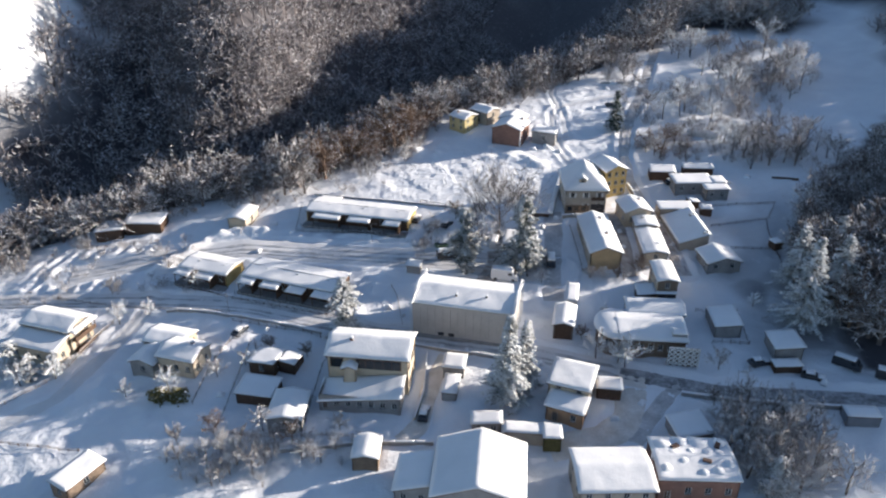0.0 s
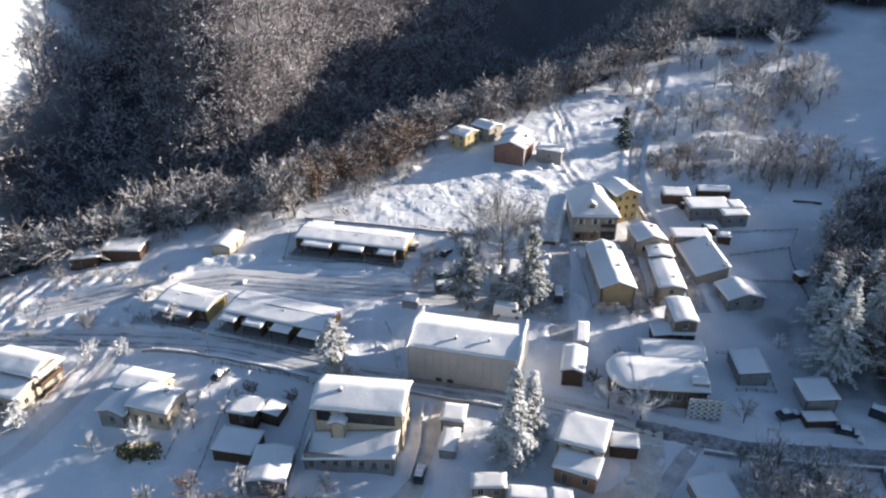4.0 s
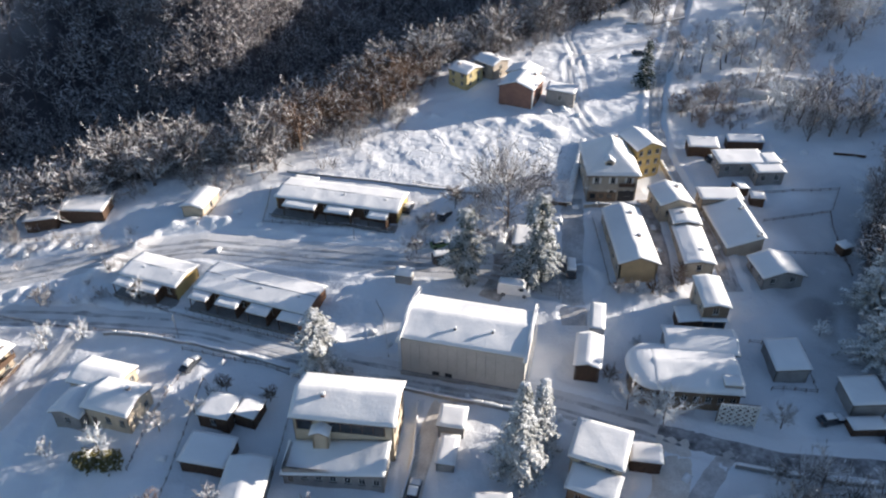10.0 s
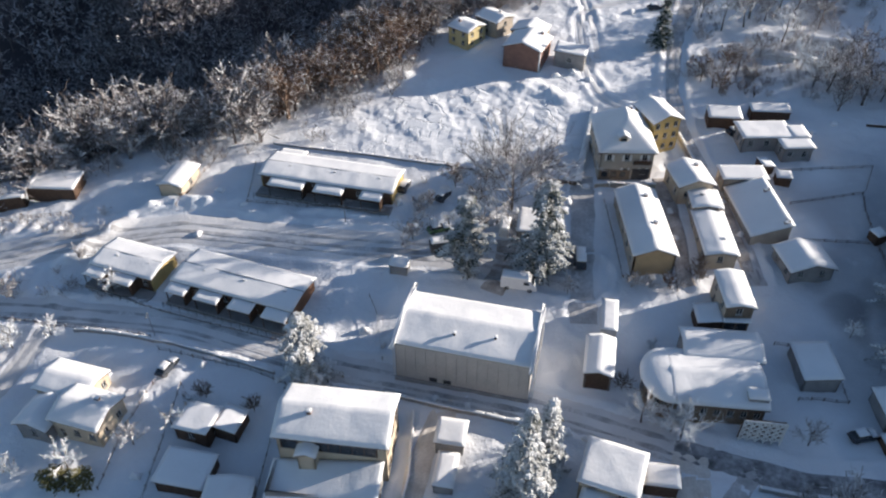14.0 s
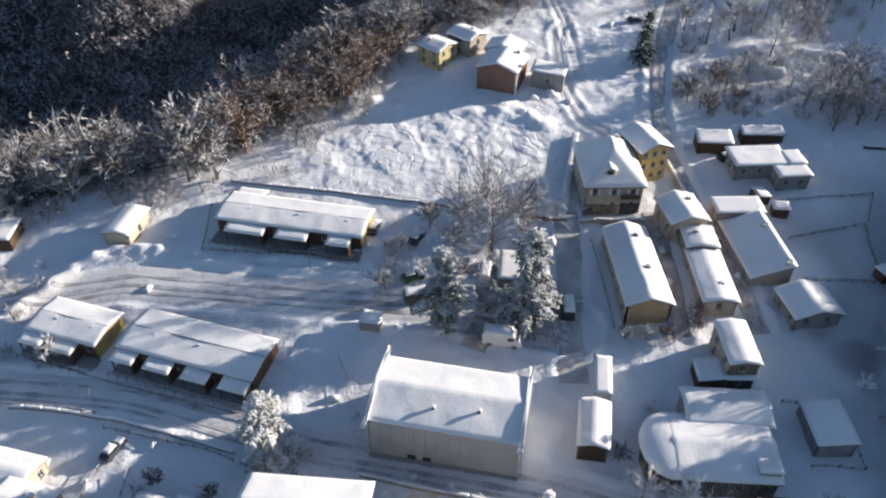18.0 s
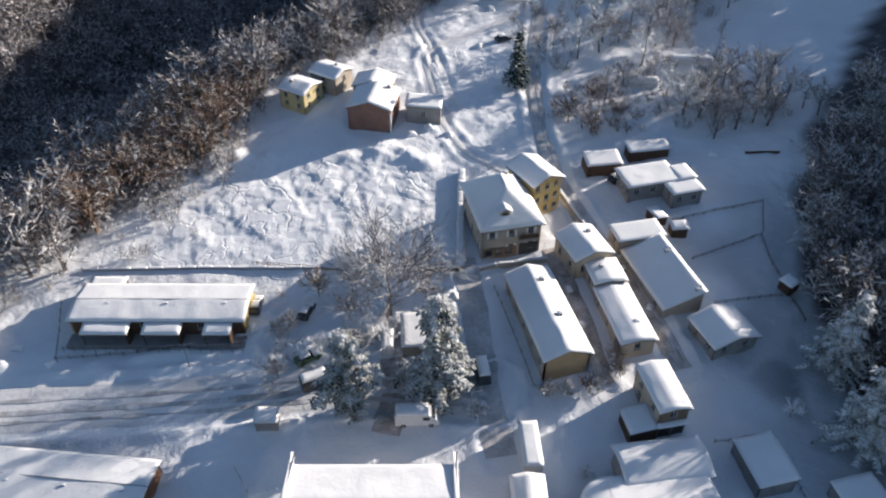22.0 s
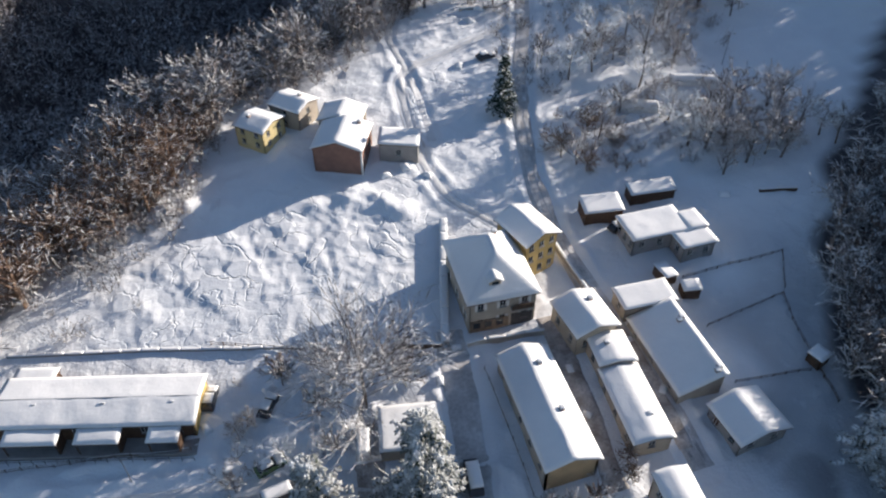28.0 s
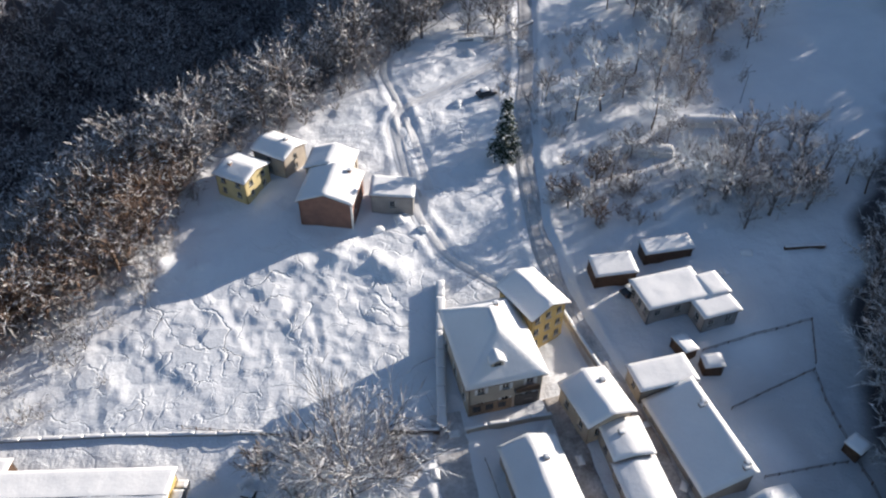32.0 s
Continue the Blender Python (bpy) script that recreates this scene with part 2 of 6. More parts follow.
WHITE = make_mat("white_paint", (0.75, 0.75, 0.74), (0.66, 0.66, 0.65), 1.0, 0.6, 0.1, 10)
CONCRETE = make_mat("concrete", (0.36, 0.35, 0.34), (0.26, 0.255, 0.25), 0.7, 0.9, 0.3, 8)
BARK = make_mat("snowy_bark", (0.12, 0.092, 0.075), (0.19, 0.15, 0.125), 0.25, 0.95, 0.0, 1.5, snow=0.84, fine=(0.7, 1.3))
BARK_FROST = make_mat("bark_with_much_snow", (0.1, 0.085, 0.08), (0.24, 0.21, 0.2), 0.22, 0.95, 0.0, 1.5, snow=0.42, fine=(0.7, 1.25), soft=0.2, snow_col=(0.8, 0.81, 0.83))
BARK_EDGE = make_mat("bark_dusted_with_snow", (0.075, 0.062, 0.06), (0.21, 0.18, 0.17), 0.17, 0.95, 0.0, 0.8, snow=0.5, fine=(0.6, 1.35), soft=0.17, snow_col=(0.82, 0.83, 0.85))
BARK_WHITE = make_mat("bark_wrapped_in_snow", (0.22, 0.19, 0.17), (0.3, 0.27, 0.25), 0.3, 0.95, 0.0, 1.5, snow=0.15, fine=(0.8, 1.2), soft=0.12)
BARK_RUSSET = make_mat("russet_twigs", (0.115, 0.074, 0.052), (0.22, 0.15, 0.108), 0.25, 0.95, 0.0, 1.5, snow=0.68, fine=(0.65, 1.3), soft=0.1)
BARK_FAR = make_mat("frosted_far_twigs", (0.09, 0.08, 0.086), (0.33, 0.295, 0.29), 0.085, 0.95, 0.0, 0.25, snow=0.5, fine=(0.7, 1.3), soft=0.34, snow_col=(0.64, 0.64, 0.66))
TRUNK = make_mat("dark_trunk_bark", (0.09, 0.07, 0.055), (0.15, 0.12, 0.1), 3.0, 0.95, 0.3, 9)
NEEDLE = make_mat("snowy_needles", (0.03, 0.042, 0.03), (0.075, 0.085, 0.06), 0.45, 0.9, 0.0, 3.0, snow=0.82, fine=(0.45, 1.3), soft=0.14, snow_col=(0.8, 0.81, 0.82))
NEEDLE_WHITE = make_mat("needles_thick_with_snow", (0.06, 0.065, 0.05), (0.13, 0.13, 0.11), 0.5, 0.9, 0.0, 3.0, snow=0.74, fine=(0.5, 1.3), soft=0.14, snow_col=(0.82, 0.83, 0.84))
NEEDLE_DARK = make_mat("dark_needles", (0.012, 0.025, 0.018), (0.03, 0.05, 0.03), 1.2, 0.9, 0.0, 3.0, snow=0.9, fine=(0.6, 1.3))
HEDGE = make_mat("olive_hedge_leaves", (0.09, 0.085, 0.03), (0.16, 0.14, 0.06), 1.5, 0.9, 0.0, 4.0, snow=0.98, fine=(0.6, 1.3))
RUBBER = make_mat("black_rubber", (0.02, 0.02, 0.02), (0.035, 0.035, 0.035), 3.0, 0.8, 0.1, 12)
CAR_DARK = make_mat("dark_car_paint", (0.03, 0.035, 0.045), (0.04, 0.045, 0.055), 1.0, 0.3, 0.0, 8, spec=0.5, randomize=0.3)
CAR_WHITE = make_mat("white_van_paint", (0.7, 0.7, 0.7), (0.62, 0.62, 0.63), 1.0, 0.35, 0.0, 8, spec=0.5)
CAR_GREEN = make_mat("green_car_paint", (0.12, 0.2, 0.08), (0.1, 0.17, 0.07), 1.0, 0.35, 0.0, 8, spec=0.5)
GLASS = make_mat("dark_window_glass", (0.02, 0.025, 0.03), (0.035, 0.04, 0.05), 0.8, 0.08, 0.0, 5, spec=0.6)


# ---- height of the ground ----
def lattice_noise(x, y, size, seed):
    """Smooth value noise in -1..1 with cells of that size."""
    x, y = np.asarray(x, float) / size + 311.7, np.asarray(y, float) / size + 97.3
    i, j = np.floor(x).astype(np.int64), np.floor(y).astype(np.int64)
    fx, fy = x - i, y - j
    fx, fy = fx * fx * (3 - 2 * fx), fy * fy * (3 - 2 * fy)

    def h(a, b):
        k = (a * 374761393 + b * 668265263 + seed * 974711) & 0x7FFFFFFF
        k = ((k ^ (k >> 13)) * 1274126177) & 0x7FFFFFFF
        return ((k ^ (k >> 16)) & 0xFFFF) / 32767.5 - 1.0
    return (h(i, j) * (1 - fx) + h(i + 1, j) * fx) * (1 - fy) + (h(i, j + 1) * (1 - fx) + h(i + 1, j + 1) * fx) * fy


def line_distance(x, y, pts):
    """Distance to a polyline, and the signed one (positive on its left)."""
    best = np.full(np.shape(x), 1e9)
    side = np.ones(np.shape(x))
    for (ax, ay), (bx, by) in zip(pts[:-1], pts[1:]):
        ux, uy = bx - ax, by - ay
        ll = ux * ux + uy * uy
        s = np.clip(((x - ax) * ux + (y - ay) * uy) / ll, 0, 1)
        d = np.hypot(x - ax - s * ux, y - ay - s * uy)
        c = ux * (y - ay) - uy * (x - ax)
        closer = d < best
        best = np.where(closer, d, best)
        side = np.where(closer, np.sign(c), side)
    return best, best * side


EDGE = [(-420, 70), (-170, 150), (-114, 169), (-92, 180), (-75, 189), (-42, 195), (-27, 208), (-10, 225), (1, 243), (24, 256), (38, 267), (66, 286), (100, 330), (150, 420), (220, 640), (300, 1300)]
MAIN_ROAD = [(-260, 165), (-120, 153), (-74, 147.5), (-43, 141.8), (-15, 131.8), (18, 123.4), (34, 117), (49, 111.5), (80, 107.3), (125, 106), (260, 112)]
FAR_ROAD = [(54.5, 147), (54, 160), (53.2, 172), (52.2, 181), (51.6, 192), (52.8, 208), (57, 225), (62, 240), (67, 252), (75, 275), (84, 300), (110, 350)]
YARD_ROAD = [(-92, 160), (-72, 164), (-50, 166), (-16, 160), (6, 157), (25, 150)]
SHED_LANE = [(24, 140), (25, 152), (27, 165), (28.5, 178)]
TRACKS = [(66, 259), (56, 254), (46.5, 250), (40, 248), (36, 243), (34.9, 230), (34.4, 216), (36.5, 206), (44, 196)]
UPPER_TRACKS = [(52, 292), (43, 275), (37.5, 260), (38.6, 248), (38.8, 236), (38, 222)]
DRIVE = [(2, 126), (-2.5, 116), (-4.5, 104), (-8, 101)]
COT_LANE = [(36, 116), (33, 104), (28, 100.5), (18, 98.5)]
PATHS = [[(6, 214), (1, 206), (3, 198), (7, 190), (6, 183)], [(-20, 204), (-8, 200), (4, 201), (18, 205), (28, 203)], [(-14, 194), (-4, 193), (8, 194), (20, 191)], [(13, 206), (14, 196), (12, 188)], [(-40, 160), (-20, 171), (0, 172), (14, 174)], [(-60, 108), (-45, 112), (-24, 106), (-10, 104)], [(-76, 120), (-64, 110), (-56, 98)], [(30, 135), (33, 142), (30, 150)], [(66, 162), (74, 161), (77, 153)], [(66, 172), (80, 174)], [(-92, 165), (-80, 160), (-70, 152)]]
LEFT_LANE = [(-66, 147), (-70, 132), (-76, 116), (-92, 104)]


def ground(x, y, detail=True):
    x, y = np.asarray(x, float), np.asarray(y, float)
    z = 0.085 * (y - 163) + 0.035 * x - 0.06 * np.maximum(0, -50 - x)
    z = z - 0.05 * np.maximum(0, y - 320) - 0.05 * np.minimum(0, y - 60)
    z = z + 1.3 * np.exp(-((x - 44) / 24) ** 2 - ((y - 158) / 14) ** 2)
    z = z + 1.2 * np.exp(-((x - 15) / 16) ** 2 - ((y - 227) / 13) ** 2)
    z = z + 1.1 * np.exp(-((x - 86) / 16) ** 4 - ((y - 229 + 0.25 * (x - 86)) / 5) ** 2)
    hill_x = np.interp(y, [100, 175, 225, 400], [93, 98, 132, 184])
    t = np.maximum(0, x - hill_x)
    k = np.clip(t / 100, 0, 1)
    z = z + np.interp(y, [60, 110, 135, 155, 175, 195, 215, 240, 270, 400], [4, 8, 28, 26, 25, 28, 27, 23, 25, 37]) * (0.5 * k + 0.5 * k * k * (3 - 2 * k)) + 0.04 * np.maximum(0, t - 100)
    d, s = line_distance(x, y, EDGE)
    out = np.maximum(0, s)
    far = np.interp(x, [-400, -150, 60], [0.5, 0.8, 1.1])
    down = np.interp(out, [0, 6, 21, 70, 122], [0, -2, -11, -58, -87])
    up = np.interp(out, [128, 205, 300, 440, 800, 1500], [0, 48, 84, 120, 210, 300])
    z = z + down + up * far
    z = z + np.clip(out / 40, 0, 1) * (lattice_noise(x, y, 45, 3) * 6 + lattice_noise(x, y, 120, 4) * 8 * np.clip(out / 150, 0, 1))
    ridge = line_distance(x, y, [(-190, 700), (-120, 450), (-92, 345), (-76, 296)])[0]
    z = z + 60 * np.exp(-(ridge / 38) ** 2) * np.clip((out - 100) / 70, 0, 1)
    west = line_distance(x, y, [(-330, 640), (-262, 440), (-230, 350)])[0]
    z = z + 80 * np.exp(-(west / 46) ** 2) * np.clip((out - 135) / 70, 0, 1)
    z = z + np.clip(t / 30, 0, 1) * lattice_noise(x, y, 38, 5) * 4
    if detail:
        inside = np.clip(1 - out / 10, 0, 1)
        flat = np.ones(np.shape(x))
        for pts, width, bank in ((MAIN_ROAD, 3.0, 0.4), (FAR_ROAD, 2.3, 0.4), (YARD_ROAD, 5.0, 0.5), (SHED_LANE, 2.5, 0.2), (TRACKS, 1.6, 0.22), (UPPER_TRACKS, 1.3, 0.18), (DRIVE, 2.4, 0.15), (COT_LANE, 3.6, 0.1), (LEFT_LANE, 1.8, 0.12)):
            r, _ = line_distance(x, y, pts)
            flat = np.minimum(flat, np.clip((r - width) / 1.2, 0, 1))
            z = z + bank * np.exp(-((r - width - 0.8) / 0.6) ** 2) * (1 + 0.6 * lattice_noise(x, y, 2.5, 9)) - 0.12 * (r < width)
        m = np.exp(-(((x + 2) / 42) ** 8 + ((y - 200) / 16) ** 8)) * flat
        z = z + flat * (1 - 0.93 * m) * (0.26 * lattice_noise(x, y, 7, 11) + 0.22 * lattice_noise(x, y, 2.9, 12) + 0.14 * lattice_noise(x, y, 1.5, 13)) * inside
        z = z + flat * (0.45 * lattice_noise(x, y, 2.4, 14) + 0.3 * lattice_noise(x, y, 1.3, 15)) * np.exp(-(((x - 6) / 23) ** 4 + ((y - 166) / 11) ** 4))
        # trodden meadow behind the prefab row
        z = z + m * (0.02 * lattice_noise(x, y, 1.4, 21) + 0.04 * lattice_noise(x, y, 6.0, 23))
        # churned snow along the meadow's upper edge
        z = z + 0.12 * lattice_noise(x, y, 1.9, 27) * np.exp(-((y - 210 - 0.1 * (x - 15)) / 4) ** 2 - ((x - 18) / 13) ** 4) * flat
        z = z + 0.32 * np.sin(2 * math.pi * (x - 0.24 * y) / 3.6) * np.clip(1.6 - ((x + 86) / 16) ** 4 - ((y - 160) / 11) ** 4, 0, 1) * flat
        for path in PATHS:
            r, _ = line_distance(x + 0.5 * lattice_noise(x, y, 3, 24), y + 0.5 * lattice_noise(x, y, 3, 25), path)
            z = z - 0.13 * np.exp(-(r / 0.5) ** 2) + 0.05 * np.exp(-((r - 1.0) / 0.4) ** 2)
        # bank and heaps of pushed snow
        r, _ = line_distance(x, y, [(-70.5, 157), (-66.5, 163.5), (-61, 170), (-54, 173.4), (-45, 173.2)])
        z = z + 1.25 * np.exp(-(r / 1.5) ** 2) * (1 + 0.55 * lattice_noise(x, y, 1.6, 32) + 0.35 * lattice_noise(x, y, 3.7, 33))
        r, _ = line_distance(x, y, [(-36, 170.5), (-22, 169.6), (-8, 166.4)])
        z = z + 0.55 * np.exp(-(r / 0.9) ** 2) * (1 + 0.8 * lattice_noise(x, y, 1.8, 34))
        for hx, hy, hr, hh in ((20, 211, 2.6, 1.0), (25, 208, 2.4, 0.9), (14, 210, 2.0, 0.5), (28, 205, 2.2, 0.7), (-13, 216.5, 2.8, 1.5), (-8, 216, 2.0, 1.2), (-3, 214, 2.2, 0.8), (2, 173, 2.0, 0.9), (6, 166, 2.2, 0.9), (-1, 166, 1.6, 0.8), (-68, 150, 2, 1.1)):
            z = z + hh * np.exp(-((x - hx) ** 2 + (y - hy) ** 2) / hr ** 2) * (1 + 0.4 * lattice_noise(x, y, 1.3, 31))
    return z


def glade(x, y):
    """The open snowy slope among the woods across the ravine."""
    return np.clip(1.5 - ((x + 236) / 52) ** 2 - ((y - 385) / 78) ** 2 + 0.8 * lattice_noise(x, y, 26, 52), 0, 1)


def upland(x, y):
    """Woods closing the shelf at its far end, with a clearing on the slope."""
    k = np.clip((y - np.interp(x, [40, 80, 100, 130, 175, 230, 400], [305, 302, 318, 316, 326, 318, 330]) + 7 * lattice_noise(x, y, 17, 56)) / 5, 0, 1)
    return k * (x > 45) * np.clip((((x - 172) / 17) ** 2 + ((y - 340) / 34) ** 2 - 0.8) * 4, 0, 1)


def gz(x, y):
    return float(ground(np.array([x]), np.array([y]))[0])


def mesh_from(name, verts, faces, mats, smooth=False, index=None):
    """A mesh from arrays; all faces have the same number of corners."""
    me = bpy.data.meshes.new(name)
    verts, faces = np.asarray(verts, np.float32), np.asarray(faces, np.int32)
    k = faces.shape[1]
    me.vertices.add(len(verts))
    me.vertices.foreach_set("co", verts.ravel())
    me.loops.add(faces.size)
    me.loops.foreach_set("vertex_index", faces.ravel())
    me.polygons.add(len(faces))
    me.polygons.foreach_set("loop_start", np.arange(0, faces.size, k, dtype=np.int32))
    me.polygons.foreach_set("loop_total", np.full(len(faces), k, np.int32))
    if index is not None:
        me.polygons.foreach_set("material_index", np.asarray(index, np.int32))
    me.polygons.foreach_set("use_smooth", np.full(len(faces), smooth))
    for m in (mats if isinstance(mats, (list, tuple)) else [mats]):
        me.materials.append(m)
    me.update(calc_edges=True)
    return me


def grid_faces(nx, ny, off=0):
    i = np.arange(nx * ny).reshape(ny, nx) + off
    return np.stack([i[:-1, :-1], i[:-1, 1:], i[1:, 1:], i[1:, :-1]], -1).reshape(-1, 4)


def stretched(a, b, step, far_a, far_b, n):
    """Grid lines, fine between a and b and ever coarser out to far_a and far_b."""
    mid = np.arange(a, b + step / 2, step)
    k = np.linspace(0, 1, n + 1)[1:]
    up = mid[-1] + step * 6 * n * k * 0.15 + (far_b - mid[-1] - step * 0.9 * n) * k ** 3
    dn = mid[0] - step * 6 * n * k * 0.15 - (mid[0] - far_a - step * 0.9 * n) * k ** 3
    return np.concatenate([dn[::-1], mid, up])


gx_, gy_ = stretched(-112, 112, 0.62, -3000, 3000, 60), stretched(76, 268, 0.62, -2500, 4500, 70)
XX, YY = np.meshgrid(gx_, gy_)
ZZ = ground(XX, YY)
terrain = new("ground", mesh_from("ground", np.stack([XX, YY, ZZ], -1).reshape(-1, 3), grid_faces(len(gx_), len(gy_)), SNOW, smooth=True))
# Mask of the dark ground: litter in the woods, plus shade painted on the right.
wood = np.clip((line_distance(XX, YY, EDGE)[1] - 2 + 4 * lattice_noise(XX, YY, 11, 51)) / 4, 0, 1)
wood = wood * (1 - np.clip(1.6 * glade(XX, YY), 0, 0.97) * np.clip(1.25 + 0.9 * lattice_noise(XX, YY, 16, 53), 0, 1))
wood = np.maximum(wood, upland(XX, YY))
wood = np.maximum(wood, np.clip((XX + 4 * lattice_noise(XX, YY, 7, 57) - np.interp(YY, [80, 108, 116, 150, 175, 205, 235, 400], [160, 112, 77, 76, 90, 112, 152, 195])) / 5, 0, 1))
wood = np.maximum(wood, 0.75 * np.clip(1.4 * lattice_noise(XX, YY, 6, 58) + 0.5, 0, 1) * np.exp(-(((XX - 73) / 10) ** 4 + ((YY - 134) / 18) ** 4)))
# Broad patch right of the sheds: deeper shade put into the snow's colour.
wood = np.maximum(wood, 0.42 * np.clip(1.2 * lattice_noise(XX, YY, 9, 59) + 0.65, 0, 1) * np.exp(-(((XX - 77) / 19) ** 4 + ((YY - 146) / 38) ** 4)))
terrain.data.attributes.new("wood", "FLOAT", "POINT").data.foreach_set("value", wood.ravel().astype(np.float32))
trod = np.exp(-(((XX - 4) / 33) ** 4 + ((YY - 202) / 17) ** 4)) + 0.5 * np.exp(-(((XX - 8) / 18) ** 4 + ((YY - 165) / 12) ** 4)) + 0.5 * np.exp(-(((XX - 45) / 12) ** 4 + ((YY - 235) / 30) ** 4)) + 0.5 * np.exp(-(((XX + 84) / 22) ** 4 + ((YY - 162) / 12) ** 4))
terrain.data.attributes.new("trodden", "FLOAT", "POINT").data.foreach_set("value", np.clip(trod, 0, 1).ravel().astype(np.float32))
tagged(terrain, "snow-covered valley shelf dropping into a wooded ravine", "ground", kind="structure")


def ribbon(name, pts, half, mat, label, lift=0.09, ruts=(0.9, -0.9), depth=0.05):
    """A road laid on the ground along a polyline."""
    p = [Vector(q) for q in pts]
    line = []
    for a, b in zip(p[:-1], p[1:]):
        k = max(1, int((b - a).length / 1.0))
        line += [a.lerp(b, i / k) for i in range(k)]
    line.append(p[-1])
    for _ in range(6):
        line = [line[0]] + [(line[i - 1] + line[i] * 2 + line[i + 1]) / 4 for i in range(1, len(line) - 1)] + [line[-1]]
    cross = np.linspace(-half, half, 13)
    verts = []
    for i, q in enumerate(line):
        t = (line[min(i + 1, len(line) - 1)] - line[max(i - 1, 0)]).normalized()
        nx, ny = -t.y, t.x
        wob = 0.3 * lattice_noise(q.x, q.y, 3.0, 41)
        for c in cross:
            k = c * (1 + wob / half)
            verts.append((q.x + nx * k, q.y + ny * k))
    v = np.array(verts)
    z = ground(v[:, 0], v[:, 1]) + lift
    cc = np.tile(cross, len(line))
    for r in ruts:
        z -= depth * np.exp(-((cc - r) / 0.3) ** 2)
    z -= 0.12 * (np.abs(cc) > half - 0.01)
    ob = new(name, mesh_from(name, np.column_stack([v, z]), grid_faces(13, len(line)), mat, smooth=True))
    return tagged(ob, label, "road", kind="structure")


ribbon("road", MAIN_ROAD[:7], 2.9, SNOW_ROAD, "village road under packed grey snow")
ribbon("road", MAIN_ROAD[6:], 1.8, ASPHALT, "wet dark village road with slush")
ribbon("road", FAR_ROAD, 1.7, LANE, "narrow lane cleared of snow between the houses")
ribbon("road", YARD_ROAD, 4.2, SNOW_ROAD, "wide yard track of packed snow with wheel ruts", ruts=(-2.6, -0.9, 0.9, 2.6))
ribbon("road", SHED_LANE, 2.3, LANE, "driveway of packed snow beside the long shed")
ribbon("road", TRACKS, 1.5, SNOW_ROAD, "pair of wheel tracks curving through the snow", depth=0.12)
ribbon("road", UPPER_TRACKS, 1.2, SNOW_ROAD, "wheel tracks leading up to the woods", depth=0.12)
ribbon("road", DRIVE, 1.8, SANDY, "slushy driveway beside the large house")
ribbon("road", COT_LANE, 3.0, SANDY, "muddy yard lane beside the cottage")
ribbon("road", [(42.2, 147), (42.9, 158), (43.4, 168), (43.6, 176)], 1.7, MUD, "brown slushy gap between the sheds", 0.12, (), 0.0)
ribbon("road", [(53.6, 150), (53.9, 160), (53.6, 171)], 1.0, MUD, "brown slushy gap beside the metal shed", 0.2, (), 0.0)
ribbon("road", [(44.5, 113.5), (40.6, 109), (36, 103.5), (33, 99)], 1.5, LANE, "slushy grey drive between the cottage and the ruin")
ribbon("road", [(9, 147.5), (11.5, 153), (12.5, 160)], 2.2, MUD, "brown slushy ground between the cedars", 0.1, (), 0.0)
ribbon("road", LEFT_LANE, 1.8, SNOW_ROAD, "side lane of packed snow")


def beside(pts, k):
    """The polyline moved sideways by k."""
    q = []
    for i, (x, y) in enumerate(pts):
        a, b = pts[max(0, i - 1)], pts[min(len(pts) - 1, i + 1)]
        ln = math.hypot(b[0] - a[0], b[1] - a[1])
        q.append((x - (b[1] - a[1]) / ln * k, y + (b[0] - a[0]) / ln * k))
    return q


# Dark strips: wheel ruts, and long tree shadows painted along the roads.
for k, w in ((-2.3, 0.35), (-0.7, 0.55), (1.4, 0.4)):
    ribbon("road", beside(YARD_ROAD, k), w, RUT_AND_SHADOW, "dark strip for slushy wheel rut and long tree shadow", 0.13, (), 0.0)
for k, w in ((-1.1, 0.35), (1.0, 0.4), (-2.2, 0.25)):
    ribbon("road", beside(MAIN_ROAD[:7], k), w, RUT_AND_SHADOW, "dark strip for slushy wheel rut and long tree shadow", 0.13, (), 0.0)
for k in (-0.8, 0.8):
    ribbon("road", beside(FAR_ROAD[:8], k), 0.3, RUT_AND_SHADOW, "dark strip for slushy wheel rut and long tree shadow", 0.13, (), 0.0)


# ---- helpers for things ----
def finish(bm):
    bmesh.ops.recalc_face_normals(bm, faces=bm.faces)
    return bm


def part(name, bm, mat, parent, label="", smooth=False):
    """Links a bmesh as one mesh object under a thing or a part."""
    me = bpy.data.meshes.new(name)
    bm.to_mesh(me)
    bm.free()
    me.materials.append(mat)
    if smooth:
        for f in me.polygons:
            f.use_smooth = True
    ob = new(name, me)
    ob.parent = parent
    if label:
        tagged(ob, label)
    return ob


def thing(name, m, label, category, group="", kind=""):
    ob = new(name)
    ob.matrix_world = m
    return tagged(ob, label, category, group, kind)


def box(bm, x0, x1, y0, y1, z0, z1, bevel=0.0):
    v = [bm.verts.new(c) for c in ((x0, y0, z0), (x1, y0, z0), (x1, y1, z0), (x0, y1, z0), (x0, y0, z1), (x1, y0, z1), (x1, y1, z1), (x0, y1, z1))]
    fs = [bm.faces.new([v[i] for i in q]) for q in ((3, 2, 1, 0), (4, 5, 6, 7), (0, 1, 5, 4), (1, 2, 6, 5), (2, 3, 7, 6), (3, 0, 4, 7))]
    if bevel:
        bmesh.ops.bevel(bm, geom=list({e for f in fs for e in f.edges}), offset=bevel, segments=1, affect="EDGES")
    return bm


def boxed(x0, x1, y0, y1, z0, z1, bevel=0.0):
    return box(bmesh.new(), x0, x1, y0, y1, z0, z1, bevel)


